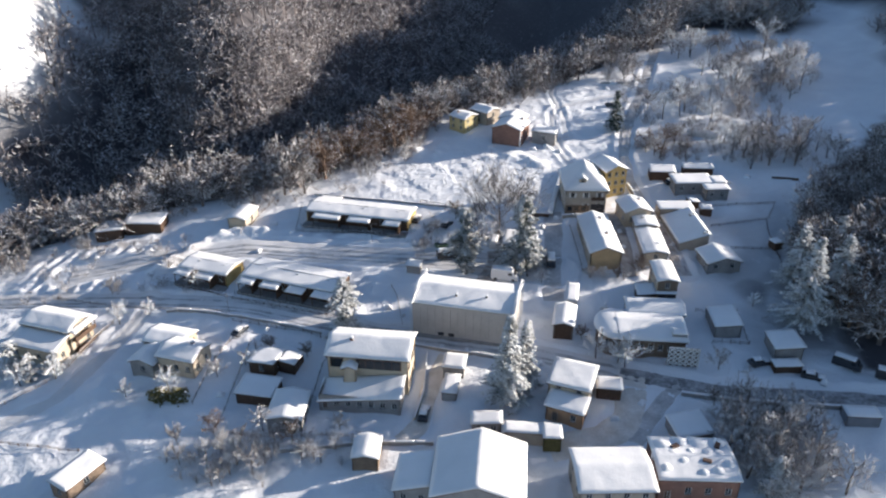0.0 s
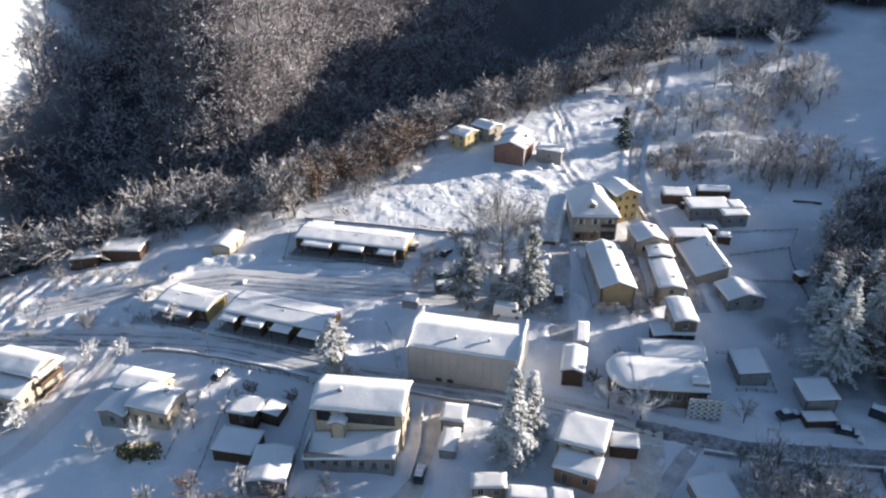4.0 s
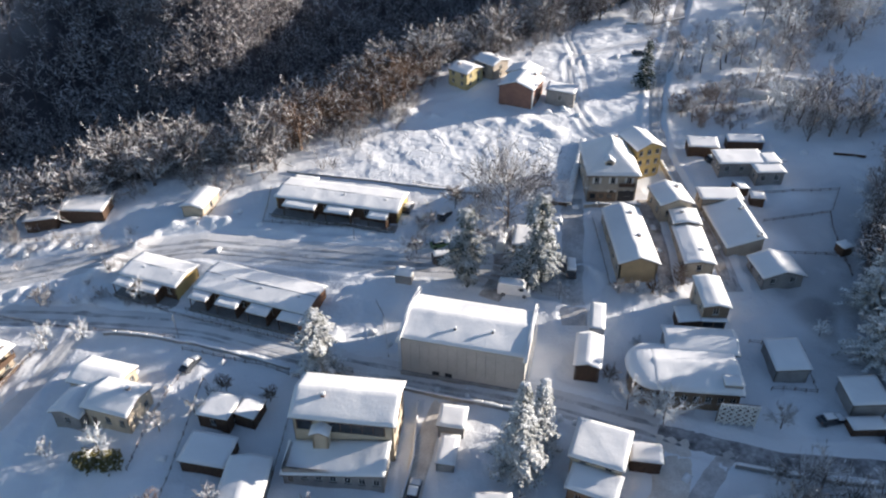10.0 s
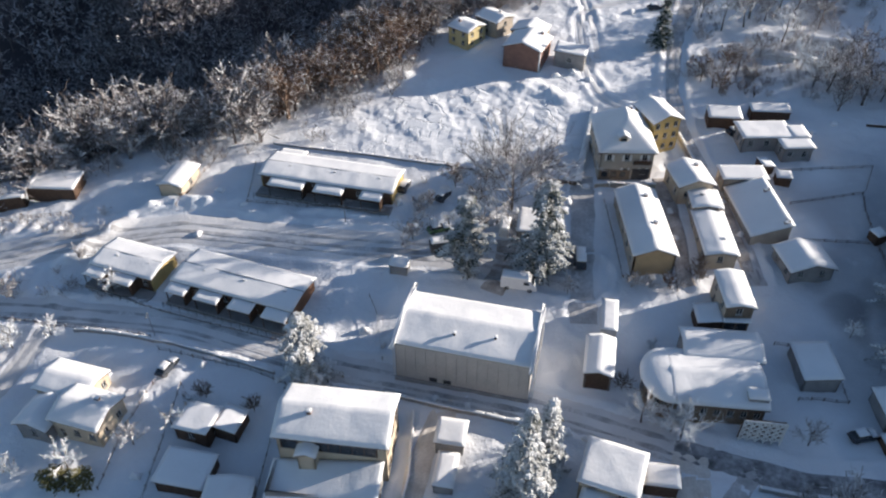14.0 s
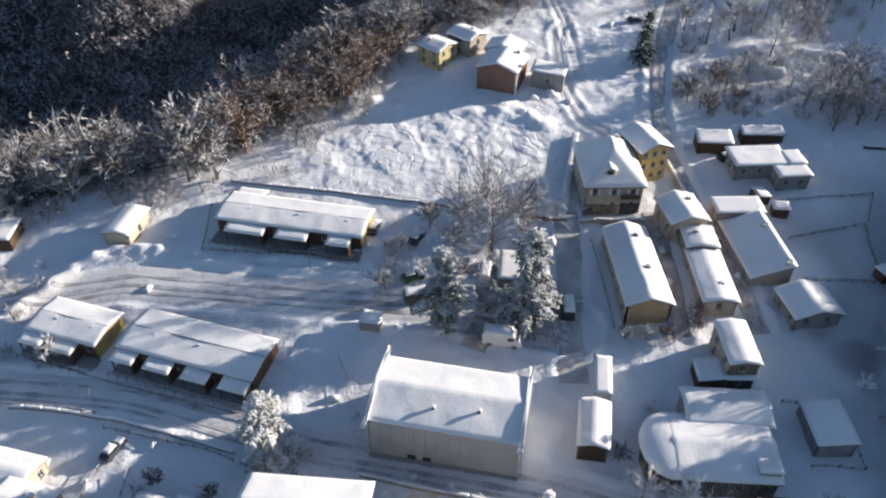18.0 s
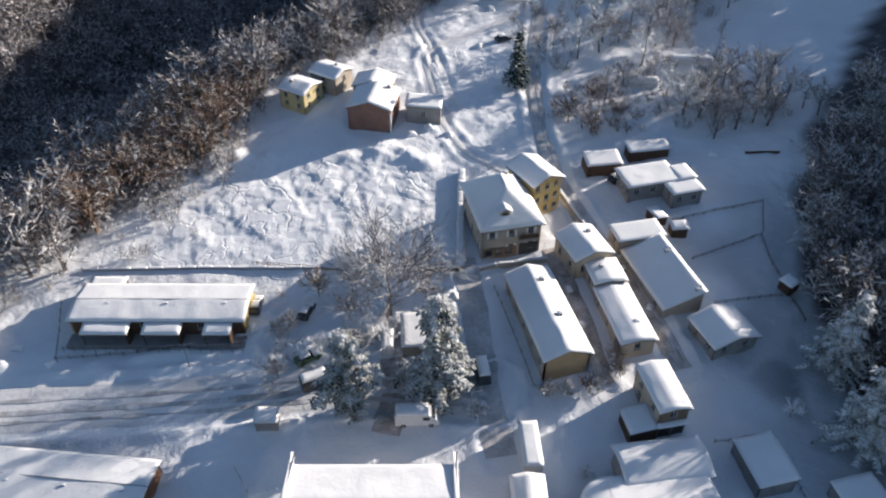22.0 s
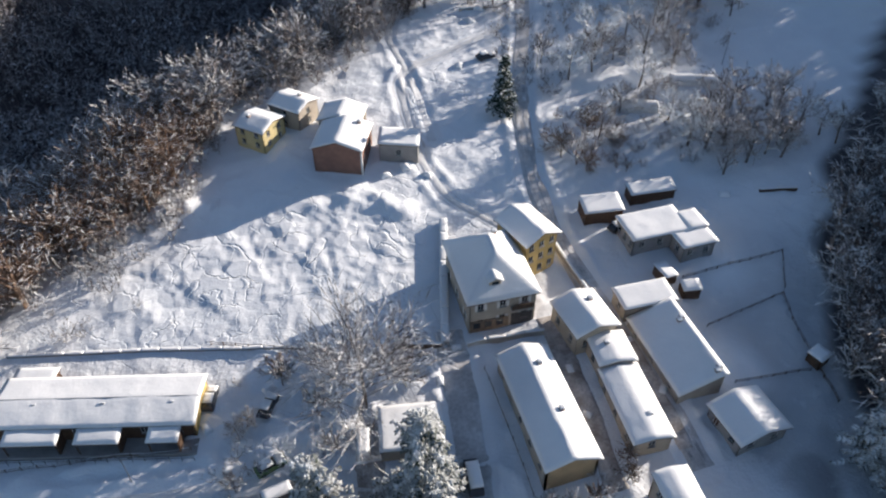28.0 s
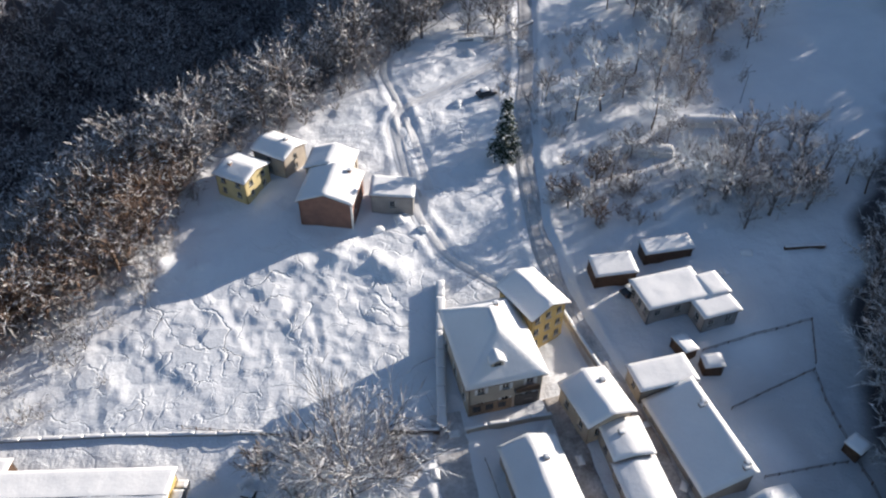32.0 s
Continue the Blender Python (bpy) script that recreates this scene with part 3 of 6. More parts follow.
def roof_z(kind, rise, w, d):
    """Height of the roof over its eaves at (u, v)."""
    if kind == "gx":
        return lambda u, v: rise * (1 - abs(v) / (d / 2))
    if kind == "gy":
        return lambda u, v: rise * (1 - abs(u) / (w / 2))
    if kind == "hip":
        k = min(w, d) / 2
        return lambda u, v: rise * max(0, min((w / 2 - abs(u)) / k, (d / 2 - abs(v)) / k))
    if kind == "right":
        return lambda u, v: rise * (u / w + 0.5)
    if kind == "left":
        return lambda u, v: rise * (0.5 - u / w)
    if kind == "back_right":
        return lambda u, v: rise * (v / d + 0.5) + 2.0 * (u / w - 0.3)
    if kind == "back":
        return lambda u, v: rise * (v / d + 0.5)
    if kind == "front":
        return lambda u, v: rise * (0.5 - v / d)
    return lambda u, v: 0.0


SEED = [1]


def cap_mesh(w, d, z0, f, thick, lo=0.0, step=0.55, rough=0.05, bulge=0.06):
    """A layer over the roof surface f: rounded at its rim, uneven on top. Returns a bmesh."""
    SEED[0] += 1
    thick *= 0.68
    nu, nv = max(4, 2 * int(w / step / 2)), max(4, 2 * int(d / step / 2))
    us = np.linspace(-w / 2, w / 2, nu + 1)
    vs = np.linspace(-d / 2, d / 2, nv + 1)
    bm = bmesh.new()
    top, bot = [], []
    ox, oy = SEED[0] * 37.7, SEED[0] * 11.3
    for j, v in enumerate(vs):
        for i, u in enumerate(us):
            e = min(w / 2 - abs(u), d / 2 - abs(v))
            r = min(1, 0.62 + e / 0.8)
            nz = float(lattice_noise(u + ox, v + oy, 1.7, 5)) * rough + float(lattice_noise(u + ox, v + oy, 4.5, 6)) * rough * 1.5
            z = z0 + f(u, v)
            su = (1 + bulge / (w / 2)) if e < 0.01 else 1
            top.append(bm.verts.new((u * su, v * su, z + thick * r + nz * min(1, e + 0.3))))
            bot.append(bm.verts.new((u, v, z + lo)))
    n = nu + 1
    for j in range(nv):
        for i in range(nu):
            a = j * n + i
            bm.faces.new((top[a], top[a + 1], top[a + n + 1], top[a + n]))
            bm.faces.new((bot[a + n], bot[a + n + 1], bot[a + 1], bot[a]))
    rim = [i for i in range(n)] + [j * n + nu for j in range(1, nv + 1)] + [nv * n + i for i in range(nu - 1, -1, -1)] + [j * n for j in range(nv - 1, 0, -1)]
    for a, b in zip(rim, rim[1:] + rim[:1]):
        bm.faces.new((bot[a], bot[b], top[b], top[a]))
    return finish(bm)


def slab_mesh(w, d, z0, f, thick):
    nu, nv = 2 if w < 4 else 8, 2 if d < 4 else 8
    bm = bmesh.new()
    us, vs = np.linspace(-w / 2, w / 2, nu + 1), np.linspace(-d / 2, d / 2, nv + 1)
    rows = [[[bm.verts.new((u, v, z0 + f(u, v) + dz)) for u in us] for v in vs] for dz in (0, -thick)]
    for j in range(nv):
        for i in range(nu):
            for lay, flip in ((rows[0], 1), (rows[1], -1)):
                q = (lay[j][i], lay[j][i + 1], lay[j + 1][i + 1], lay[j + 1][i])
                bm.faces.new(q[::flip])
    ij = [(0, i) for i in range(nu)] + [(j, nu) for j in range(nv)] + [(nv, i) for i in range(nu, 0, -1)] + [(j, 0) for j in range(nv, 0, -1)]
    for (a, b), (c, e) in zip(ij, ij[1:] + ij[:1]):
        bm.faces.new((rows[1][a][b], rows[1][c][e], rows[0][c][e], rows[0][a][b]))
    return finish(bm)


def wall_mesh(p, q, base, eave, top, holes, thick=0.3):
    """An upright wall from p to q (its outside on the right hand), with openings (s0, s1, z0, z1) through it and a top edge that follows top(s)."""
    bm = bmesh.new()
    p, q = Vector(p), Vector(q)
    ln = (q - p).length
    t = (q - p) / ln
    inward = Vector((-t.y, t.x))

    def vert(s, z, k):
        c = p + t * s + inward * k
        return bm.verts.new((c.x, c.y, z))
    ss = sorted({0, ln, *[h[0] for h in holes], *[h[1] for h in holes]})
    zs = sorted({base, eave, *[h[2] for h in holes], *[h[3] for h in holes]})
    for k in (0, thick):
        g = {(i, j): vert(s, z, k) for i, s in enumerate(ss) for j, z in enumerate(zs)}
        for i in range(len(ss) - 1):
            for j in range(len(zs) - 1):
                cs, cz = (ss[i] + ss[i + 1]) / 2, (zs[j] + zs[j + 1]) / 2
                if not any(h[0] < cs < h[1] and h[2] < cz < h[3] for h in holes):
                    bm.faces.new((g[i, j], g[i + 1, j], g[i + 1, j + 1], g[i, j + 1]))
        tops = [ln * i / 8 for i in range(9)]
        lo = [vert(s, eave, k) for s in tops]
        hi = [vert(s, max(eave + 0.01, top(s)), k) for s in tops]
        for i in range(8):
            bm.faces.new((lo[i], lo[i + 1], hi[i + 1], hi[i]))
    for s0, s1, z0, z1 in holes:
        a = [vert(s, z, 0) for s, z in ((s0, z0), (s1, z0), (s1, z1), (s0, z1))]
        b = [vert(s, z, thick) for s, z in ((s0, z0), (s1, z0), (s1, z1), (s0, z1))]
        for i in range(4):
            bm.faces.new((a[i], a[(i + 1) % 4], b[(i + 1) % 4], b[i]))
    for s in (0, ln):
        bm.faces.new((vert(s, base, 0), vert(s, eave, 0), vert(s, eave, thick), vert(s, base, thick)))
    bmesh.ops.remove_doubles(bm, verts=bm.verts, dist=0.001)
    return finish(bm)


def window_in(root, p, q, hole, frame_mat, shutters=None, door=False):
    """A window or door set in an opening of the wall from p to q."""
    p, q = Vector(p), Vector(q)
    t = (q - p).normalized()
    s0, s1, z0, z1 = hole
    c = p + t * (s0 + s1) / 2
    ob = new("door" if door else "window")
    ob.parent = root
    ob.matrix_basis = pose(c.x, c.y, z0, 0, 0, math.degrees(math.atan2(t.y, t.x)))
    w, h = (s1 - s0) / 2, z1 - z0
    bm = bmesh.new()
    for r in ((-w, -w + 0.08, 0, h), (w - 0.08, w, 0, h), (-w + 0.08, w - 0.08, 0, 0.08), (-w + 0.08, w - 0.08, h - 0.08, h), (-0.03, 0.03, 0.08, h - 0.08)):
        box(bm, r[0], r[1], 0.1, 0.17, r[2], r[3])
    part("frame", bm, frame_mat, ob)
    if door:
        part("leaf", boxed(-w + 0.08, w - 0.08, 0.12, 0.16, 0.02, h - 0.08), WOOD, ob)
    else:
        part("pane", boxed(-w + 0.08, w - 0.08, 0.13, 0.145, 0.08, h - 0.08), GLASS, ob)
        part("sill", boxed(-w - 0.1, w + 0.1, -0.12, 0.1, -0.08, 0.0), CONCRETE, ob)
        if shutters:
            for sx in (-1, 1):
                a, b = sorted((sx * (w + 0.04), sx * (w + w * 0.85)))
                part("shutter", boxed(a, b, -0.06, -0.01, 0, h), shutters, ob)
    return ob


def house(name, label, category, x, y, w, d, yaw, h, roof="gx", rise=1.2, wall=BEIGE, over=0.4, snow=0.35, roof_mat=TILE, wins=None, doors=None, chimneys=(), storeys=1,
          shutters=None, group="", base_drop=1.5, ends=None, frame_mat=WHITE, z=None, step=0.55, snow_label=""):
    """A building: w across, d deep, turned by yaw, eaves h over the ground. wins: how many windows on the front, right, back and left wall, per storey."""
    g = float(ground(np.array([x]), np.array([y]), False)[0]) if z is None else z
    root = thing(name, pose(x, y, g, 0, 0, yaw), label, category, group)
    f = roof_z(roof, rise, w, d)
    a, b = w / 2 - over, d / 2 - over
    cs = [(-a, -b), (a, -b), (a, b), (-a, b)]
    wins = wins or (0, 0, 0, 0)
    doors = doors or (0, 0, 0, 0)
    for i in range(4):
        p, q = cs[i], cs[(i + 1) % 4]
        ln = math.hypot(q[0] - p[0], q[1] - p[1])
        holes = []
        sh = h / storeys
        for s in range(storeys):
            n = wins[i]
            for k in range(n):
                c = ln * (k + 0.5) / n
                is_door = s == 0 and k < doors[i]
                ww = min(1.0, ln / n * 0.5) / 2
                z0 = s * sh + (0.05 if is_door else sh * 0.33)
                z1 = s * sh + (min(2.1, sh * 0.8) if is_door else min(sh * 0.33 + 1.35, sh * 0.86))
                holes.append((c - ww, c + ww, z0, z1, is_door))

        def top(s, p=p, q=q, ln=ln):
            return h + f(p[0] + (q[0] - p[0]) * s / ln, p[1] + (q[1] - p[1]) * s / ln) - 0.12
        mat = (ends or {}).get(i, wall)
        part("wall", wall_mesh(p, q, -base_drop, h - 0.15, top, [e[:4] for e in holes]), mat, root)
        for e in holes:
            window_in(root, p, q, e[:4], frame_mat, shutters, e[4])
    part("roof", slab_mesh(w, d, h + 0.02, f, 0.16), roof_mat, root)
    if snow:
        part("snow_cover", cap_mesh(w + 0.04, d + 0.04, h + 0.03, f, snow, 0.0, step), SNOW_ROOF, root, snow_label or "thick layer of snow on the roof", smooth=True)
    for cx, cy, ch in chimneys:
        zt = h + f(cx, cy)
        c = part("chimney", boxed(cx - 0.3, cx + 0.3, cy - 0.3, cy + 0.3, zt - 0.5, zt + ch, 0.02), BRICK, root)
        part("cowl", boxed(cx - 0.38, cx + 0.38, cy - 0.38, cy + 0.38, zt + ch, zt + ch + 0.1, 0.02), CONCRETE, c)
        part("snow_cap", boxed(cx - 0.36, cx + 0.36, cy - 0.36, cy + 0.36, zt + ch + 0.1, zt + ch + 0.38, 0.12), SNOW_ROOF, c)
    return root


# ---- prefab rows with porches ----
UMBER = make_mat("brown_boarding", (0.17, 0.09, 0.055), (0.12, 0.065, 0.04), 0.9, 0.85, 0.2, 12)
def prefab_row(x, y, w, d, yaw, porches, label, z=None, end=YELLOW, vents=3):
    n = max(2, len(porches))
    root = house("prefab_row", label, "prefab houses", x, y, w, d, yaw, 3.1, "gx", 0.62, WOOD, 0.35, 0.28, METAL, (2 * n, 0, n, 0), (n // 2, 0, 0, 0), group="prefab rows", ends={1: end, 3: end}, z=z)
    for a, b in porches:
        u0, u1 = -w / 2 + a * w, -w / 2 + b * w
        c, hw = (u0 + u1) / 2, (u1 - u0) / 2
        p = new("porch")
        p.parent = root
        p.matrix_basis = pose(c, -d / 2 - 0.9, 0)
        f = roof_z("back", 0.35, 2 * hw, 2.6)
        part("canopy", slab_mesh(2 * hw, 2.6, 2.45, f, 0.14), WOOD, p)
        part("snow_cover", cap_mesh(2 * hw + 0.05, 2.65, 2.46, f, 0.32, 0.0, 0.45), SNOW_ROOF, p, "thick snow on the porch canopy", True)
        for sx in (-1, 1):
            part("post", boxed(sx * (hw - 0.2) - 0.07, sx * (hw - 0.2) + 0.07, -1.2, -1.06, -0.5, 2.4), WOOD, p)
        part("side_screen", boxed(hw - 0.16, hw - 0.1, -1.0, 1.0, 0.0, 2.2), WOOD, p)
    # walkway with a dark railing along the front
    part("deck", boxed(-w / 2, w / 2, -d / 2 - 2.4, -d / 2 + 0.3, -0.6, 0.06, 0.02), CONCRETE, root)
    part("rail", boxed(-w / 2, w / 2, -d / 2 - 3.3, -d / 2 - 3.24, 0.8, 0.88), DARKMETAL, root)
    part("low_rail", boxed(-w / 2, w / 2, -d / 2 - 3.29, -d / 2 - 3.25, 0.35, 0.42), DARKMETAL, root)
    k = int(w / 1.6)
    for i in range(k + 1):
        u = -w / 2 + 0.05 + (w - 0.1) * i / k
        part("rail_post", boxed(u - 0.03, u + 0.03, -d / 2 - 3.31, -d / 2 - 3.25, -0.3, 0.82), DARKMETAL, root)
    part("ridge_strip", boxed(-w / 2, w / 2, -0.05, 0.03, 3.72, 3.99, 0.01), METAL, root)
    f = roof_z("gx", 0.62, w, d)
    for i in range(vents):
        u = -w / 2 + w * (i + 0.6) / vents
        zz = 3.1 + f(u, -0.9)
        v = part("roof_vent", boxed(u - 0.28, u + 0.28, -1.0, -0.8, zz, zz + 0.3, 0.03), METAL, root)
        part("snow_cap", boxed(u - 0.28, u + 0.28, -0.96, -0.66, zz + 0.28, zz + 0.36, 0.03), SNOW_ROOF, v)
    return root


prefab_row(-55.0, 154.9, 13.2, 7.8, -19.5, ((0.01, 0.32), (0.43, 0.76)), "row of two prefab homes, yellow gable, snow-laden porches", vents=2)
prefab_row(-33.9, 148.8, 23.6, 8.9, -19.3, ((0.01, 0.17), (0.25, 0.44), (0.53, 0.71), (0.8, 0.99)), "row of four prefab homes with brown fronts and porches", None, UMBER)
prefab_row(-21.6, 177.5, 28.0, 8.6, -13.8, ((0.1, 0.36), (0.44, 0.65), (0.78, 0.93)), "long prefab row with yellow gable beside the snowy field")
house("shed", "low snow-covered shed behind the prefab row", "shed", -30.8, 184.6, 5.9, 3.6, -14, 2.6, "back", -0.3, WOOD, 0.2, 0.3)

# ---- sports hall ----
hall = house("sports_hall", "pale grey clad sports hall under thick snow", "sports hall", 4.85, 133.0, 21.0, 11.6, -13.5, 7.5, "gx", 1.5, FABRIC, 0.15, 0.4, METAL, (0, 0, 0, 0), base_drop=2.5)
for i in range(14):
    u = -10.35 + 20.7 * i / 13
    part("rib", boxed(u - 0.03, u + 0.03, -5.74, -5.65, -2.0, 7.35), FABRIC if i % 13 else WHITE, hall)
for u in (-4.4, -2.2):
    part("hatch", boxed(u - 0.6, u + 0.6, -5.75, -5.66, 0.3, 1.1, 0.02), DARKMETAL, hall)
for sx in (-1, 1):
    f = roof_z("gx", 1.5, 0.5, 12.2)
    rim = part("gable_rim", slab_mesh(0.5, 12.2, 7.9, f, 0.35), WHITE, hall, "white gable rim")
    rim.matrix_basis = pose(sx * 10.45, 0, 0)
    part("snow_cap", cap_mesh(0.52, 12.2, 7.9, f, 0.28, 0.0, 0.5), SNOW_ROOF, rim, "", True)
    for v in (-5, -2.5, 0, 2.5, 5):
        part("brace", boxed(sx * 10.9 - 0.06, sx * 10.9 + 0.06, v - 0.06, v + 0.06, -2.0, 7.7), WHITE, hall)
for cx, cy in ((-1.8, -2.9), (4.4, -2.4)):
    zt = 7.5 + 1.5 * (1 - abs(cy) / 5.8)
    v = part("roof_vent", boxed(cx - 0.18, cx + 0.18, cy - 0.18, cy + 0.18, zt, zt + 0.75, 0.03), DARKMETAL, hall)
    part("snow_cap", boxed(cx - 0.3, cx + 0.3, cy - 0.3, cy + 0.3, zt + 0.75, zt + 1.0, 0.1), SNOW_ROOF, v)
part("snow_heap", cap_mesh(2.0, 1.5, 8.6, lambda u, v: 0.0, 0.45, 0.0, 0.3, 0.25), SNOW_ROOF, hall, "heap of slid snow", True).matrix_basis = pose(3.0, -1.4, -0.2)
for hx, hk in ((5.6, 0.9), (7.2, 0.8)):
    part("snow_heap", cap_mesh(1.3 * hk, 1.9 * hk, 8.5, lambda u, v: 0.0, 0.5, 0.0, 0.3, 0.2), SNOW_ROOF, hall, "heap of slid snow", True).matrix_basis = pose(hx, -2.2, -0.35, 0, 0, 20 * hk)
part("plinth", boxed(-10.5, 10.5, -5.9, -5.64, -2.2, 0.15, 0.03), CONCRETE, hall)

# ---- sheds and houses along the lane ----
house("long_shed", "long shed with yellow gable and snowy saddle roof", "shed", 36.8, 159.2, 7.8, 19.4, 0.0, 3.3, "gy", 1.5, BEIGE, 0.35, 0.32, TILE, (0, 4, 0, 5), (0, 0, 0, 2), ((1.2, 6, 0.5), (1.3, -2, 0.5)), ends={0: OCHRE, 2: OCHRE})
house("house", "small saddle-roofed house in the lane row", "house", 47.8, 172.0, 7.3, 8.0, 7, 3.9, "gy", 1.3, CREAM, 0.35, 0.4, TILE, (2, 2, 0, 2), chimneys=((1.6, 1.5, 0.6),))
house("house", "low flat-roofed annex with a chimney", "house", 49.3, 165.7, 5.7, 5.7, -3, 2.7, "gy", 0.5, BEIGE, 0.25, 0.45, TILE, (0, 1, 0, 1), chimneys=((-0.6, 0.6, 0.5),))
house("long_shed", "narrow long shed with a smooth snowy roof", "shed", 48.7, 156.6, 5.9, 12.6, -3, 2.5, "gy", 0.55, BEIGE, 0.3, 0.45, TILE, (1, 2, 0, 3), chimneys=((0.9, -2.5, 0.35),), ends={0: CREAM})
house("shed", "pitched metal shed with a single blue-shaded snowy slope", "shed", 58.5, 163.9, 7.3, 15.2, 2, 1.5, "right", 2.35, GREY, 0.25, 0.2, METAL, (0, 3, 0, 3), chimneys=((2.9, 3.6, 0.35), (2.4, 3.3, 0.3), (3.0, -6.2, 0.35), (2.5, -6.6, 0.3)), ends={0: BEIGE})
house("shed", "flat-roofed shed end with deep snow", "shed", 58.7, 174.0, 8.8, 4.8, -1, 2.7, "flat", 0, BEIGE, 0.3, 0.5, TILE, (0, 1, 0, 1))
house("house", "small grey house with saddle roof half in sun", "house", 62.9, 151.0, 8.4, 7.4, 6, 2.3, "gy", 1.3, GREY, 0.4, 0.35, TILE, (2, 1, 0, 2), (0, 0, 0, 1))
narrow = house("house", "narrow two-storey house with an open ground floor", "house", 47.8, 141.5, 4.8, 8.8, -2.5, 5.2, "gy", 0.5, BEIGE, 0.3, 0.42, TILE, (1, 2, 0, 2), (0, 0, 0, 0), storeys=2, ends={0: WOOD_L})
# Wall stays closed here; a dark sheet paints the shade of the open bay.
part("bay_shade", boxed(-1.85, 1.85, -4.16, -4.11, -0.4, 2.25), DARKMETAL, narrow, "dark sheet standing for the shade in the open bay")
for u in (-1.9, 0.0, 1.9):
    part("post", boxed(u - 0.12, u + 0.12, -4.32, -4.16, -0.8, 2.5, 0.01), WOOD_L, narrow)
part("ledge_snow", cap_mesh(4.4, 0.8, 2.5, roof_z("back", 0.2, 4.4, 0.8), 0.25, -0.05, 0.4), SNOW_ROOF, narrow, "snowy ledge over the open bay", True).matrix_basis = pose(0, -4.45, 0)
house("shed", "lean-to beside the narrow house under snow", "shed", 43.6, 139.2, 4.2, 4.4, -2.5, 2.4, "right", 0.5, WOOD, 0.2, 0.35)

# ---- the inn with its wing ----
inn = house("inn", "three-storey cream inn with a steep snowy hipped roof", "house", 36.6, 183.2, 11.4, 14.8, -1, 6.1, "hip", 5.0, BEIGE, 0.55, 0.3, TILE, (3, 3, 2, 3), (1, 0, 0, 0), ((1.4, 3.0, 0.5),), 2, shutters=WHITE)
dorm = part("dormer", boxed(-0.9, 0.9, -0.8, 1.6, 0, 1.0, 0.03), CREAM, inn)
dorm.matrix_basis = pose(-1.0, -4.9, 7.6)
part("pane", boxed(-0.5, 0.5, -0.84, -0.8, 0.2, 0.8), GLASS, dorm)
part("snow_cover", cap_mesh(2.3, 2.8, 1.0, roof_z("gy", 0.6, 2.3, 2.8), 0.3, 0.0, 0.3), SNOW_ROOF, dorm, "", True).matrix_basis = pose(0, 0.3, 0)
part("balcony", boxed(1.2, 4.6, -7.6, -6.5, 3.4, 3.6, 0.02), CONCRETE, inn)
part("balcony_rail", boxed(1.2, 4.6, -7.62, -7.56, 3.6, 4.5), WOOD, inn)
front = part("timber_front", boxed(-5.0, 1.0, -6.98, -6.87, -0.3, 1.95, 0.02), WOOD_L, inn, "brown timber ground-floor front")
for u in (-4.0, -2.2, -0.4):
    part("pane", boxed(u - 0.55, u + 0.55, -7.01, -6.98, 0.4, 1.6), GLASS, front)
part("bay_door", boxed(1.4, 4.8, -6.95, -6.87, -0.3, 2.2, 0.02), DARKMETAL, inn, "dark glazed entrance")
house("inn_wing", "yellow three-storey wing with arched dark windows", "house", 44.6, 188.6, 7.0, 8.6, 18, 7.2, "gy", 1.5, YELLOW, 0.5, 0.3, TILE, (3, 3, 0, 0), (0, 0, 0, 0), (), 3)

# ---- twin flat buildings and shed behind ----
house("flat_house", "low cream house with thick snow on its flat roof", "house", 66.6, 187.2, 10.6, 6.6, 1, 3.2, "flat", 0, GREY, 0.35, 0.55, TILE, (3, 2, 2, 3))
house("flat_house", "lower flat-roofed extension with deep snow", "house", 71.6, 182.4, 6.4, 4.2, 2, 3.2, "flat", 0, GREY, 0.3, 0.5, TILE, (2, 1, 0, 1))
house("flat_house", "small flat link building under snow", "house", 73.2, 186.2, 3.6, 4.6, 2, 3.2, "flat", 0, GREY, 0.25, 0.5, TILE)
house("shed", "dark open shed with snow-streaked roof", "shed", 60.5, 194.4, 7.0, 4.4, -6, 2.6, "back", 0.5, WOOD, 0.2, 0.25)
house("shed", "long low dark shed at the hedge", "shed", 71.0, 196.5, 8.5, 3.2, -4, 2.0, "back", 0.4, WOOD, 0.2, 0.25)

house("hut", "tiny snow-covered hut at the meadow fence", "hut", 78.6, 157.6, 2.6, 2.4, 20, 1.9, "flat", 0, WOOD, 0.1, 0.35)
house("hut", "low hutch with snow on its roof", "hut", 67.0, 174.4, 3.0, 2.2, -8, 1.7, "back", 0.3, WOOD, 0.1, 0.3)
house("hut", "small lean-to behind the flat shed", "hut", 64.6, 178.2, 2.4, 3.4, 10, 1.9, "left", 0.3, WOOD, 0.1, 0.3)

# ---- yellow and red houses at the field's end ----
house("house", "two-storey yellow house with thick roof snow", "house", 6.4, 231.0, 7.2, 7.0, 47, 4.15, "gy", 1.0, PALE_YELLOW, 0.3, 0.4, TILE, (2, 2, 1, 2), (0, 0, 0, 0), ((-1, 1.5, 0.6),), 2)
house("house", "house of brown plaster joined behind the yellow one", "house", 13.4, 235.2, 6.6, 7.6, 45, 4.2, "gy", 1.0, BEIGE, 0.3, 0.4, TILE, (1, 2, 1, 1), (0, 0, 0, 0), ((1, -1, 0.6),), 2)
barn = house("barn", "red brick gabled barn under snow", "barn", 20.6, 221.6, 9.6, 9.4, -23, 4.4, "gy", 1.7, BRICK, 0.3, 0.4, TILE, (0, 2, 0, 1), chimneys=((2.6, 3.2, 0.7),))
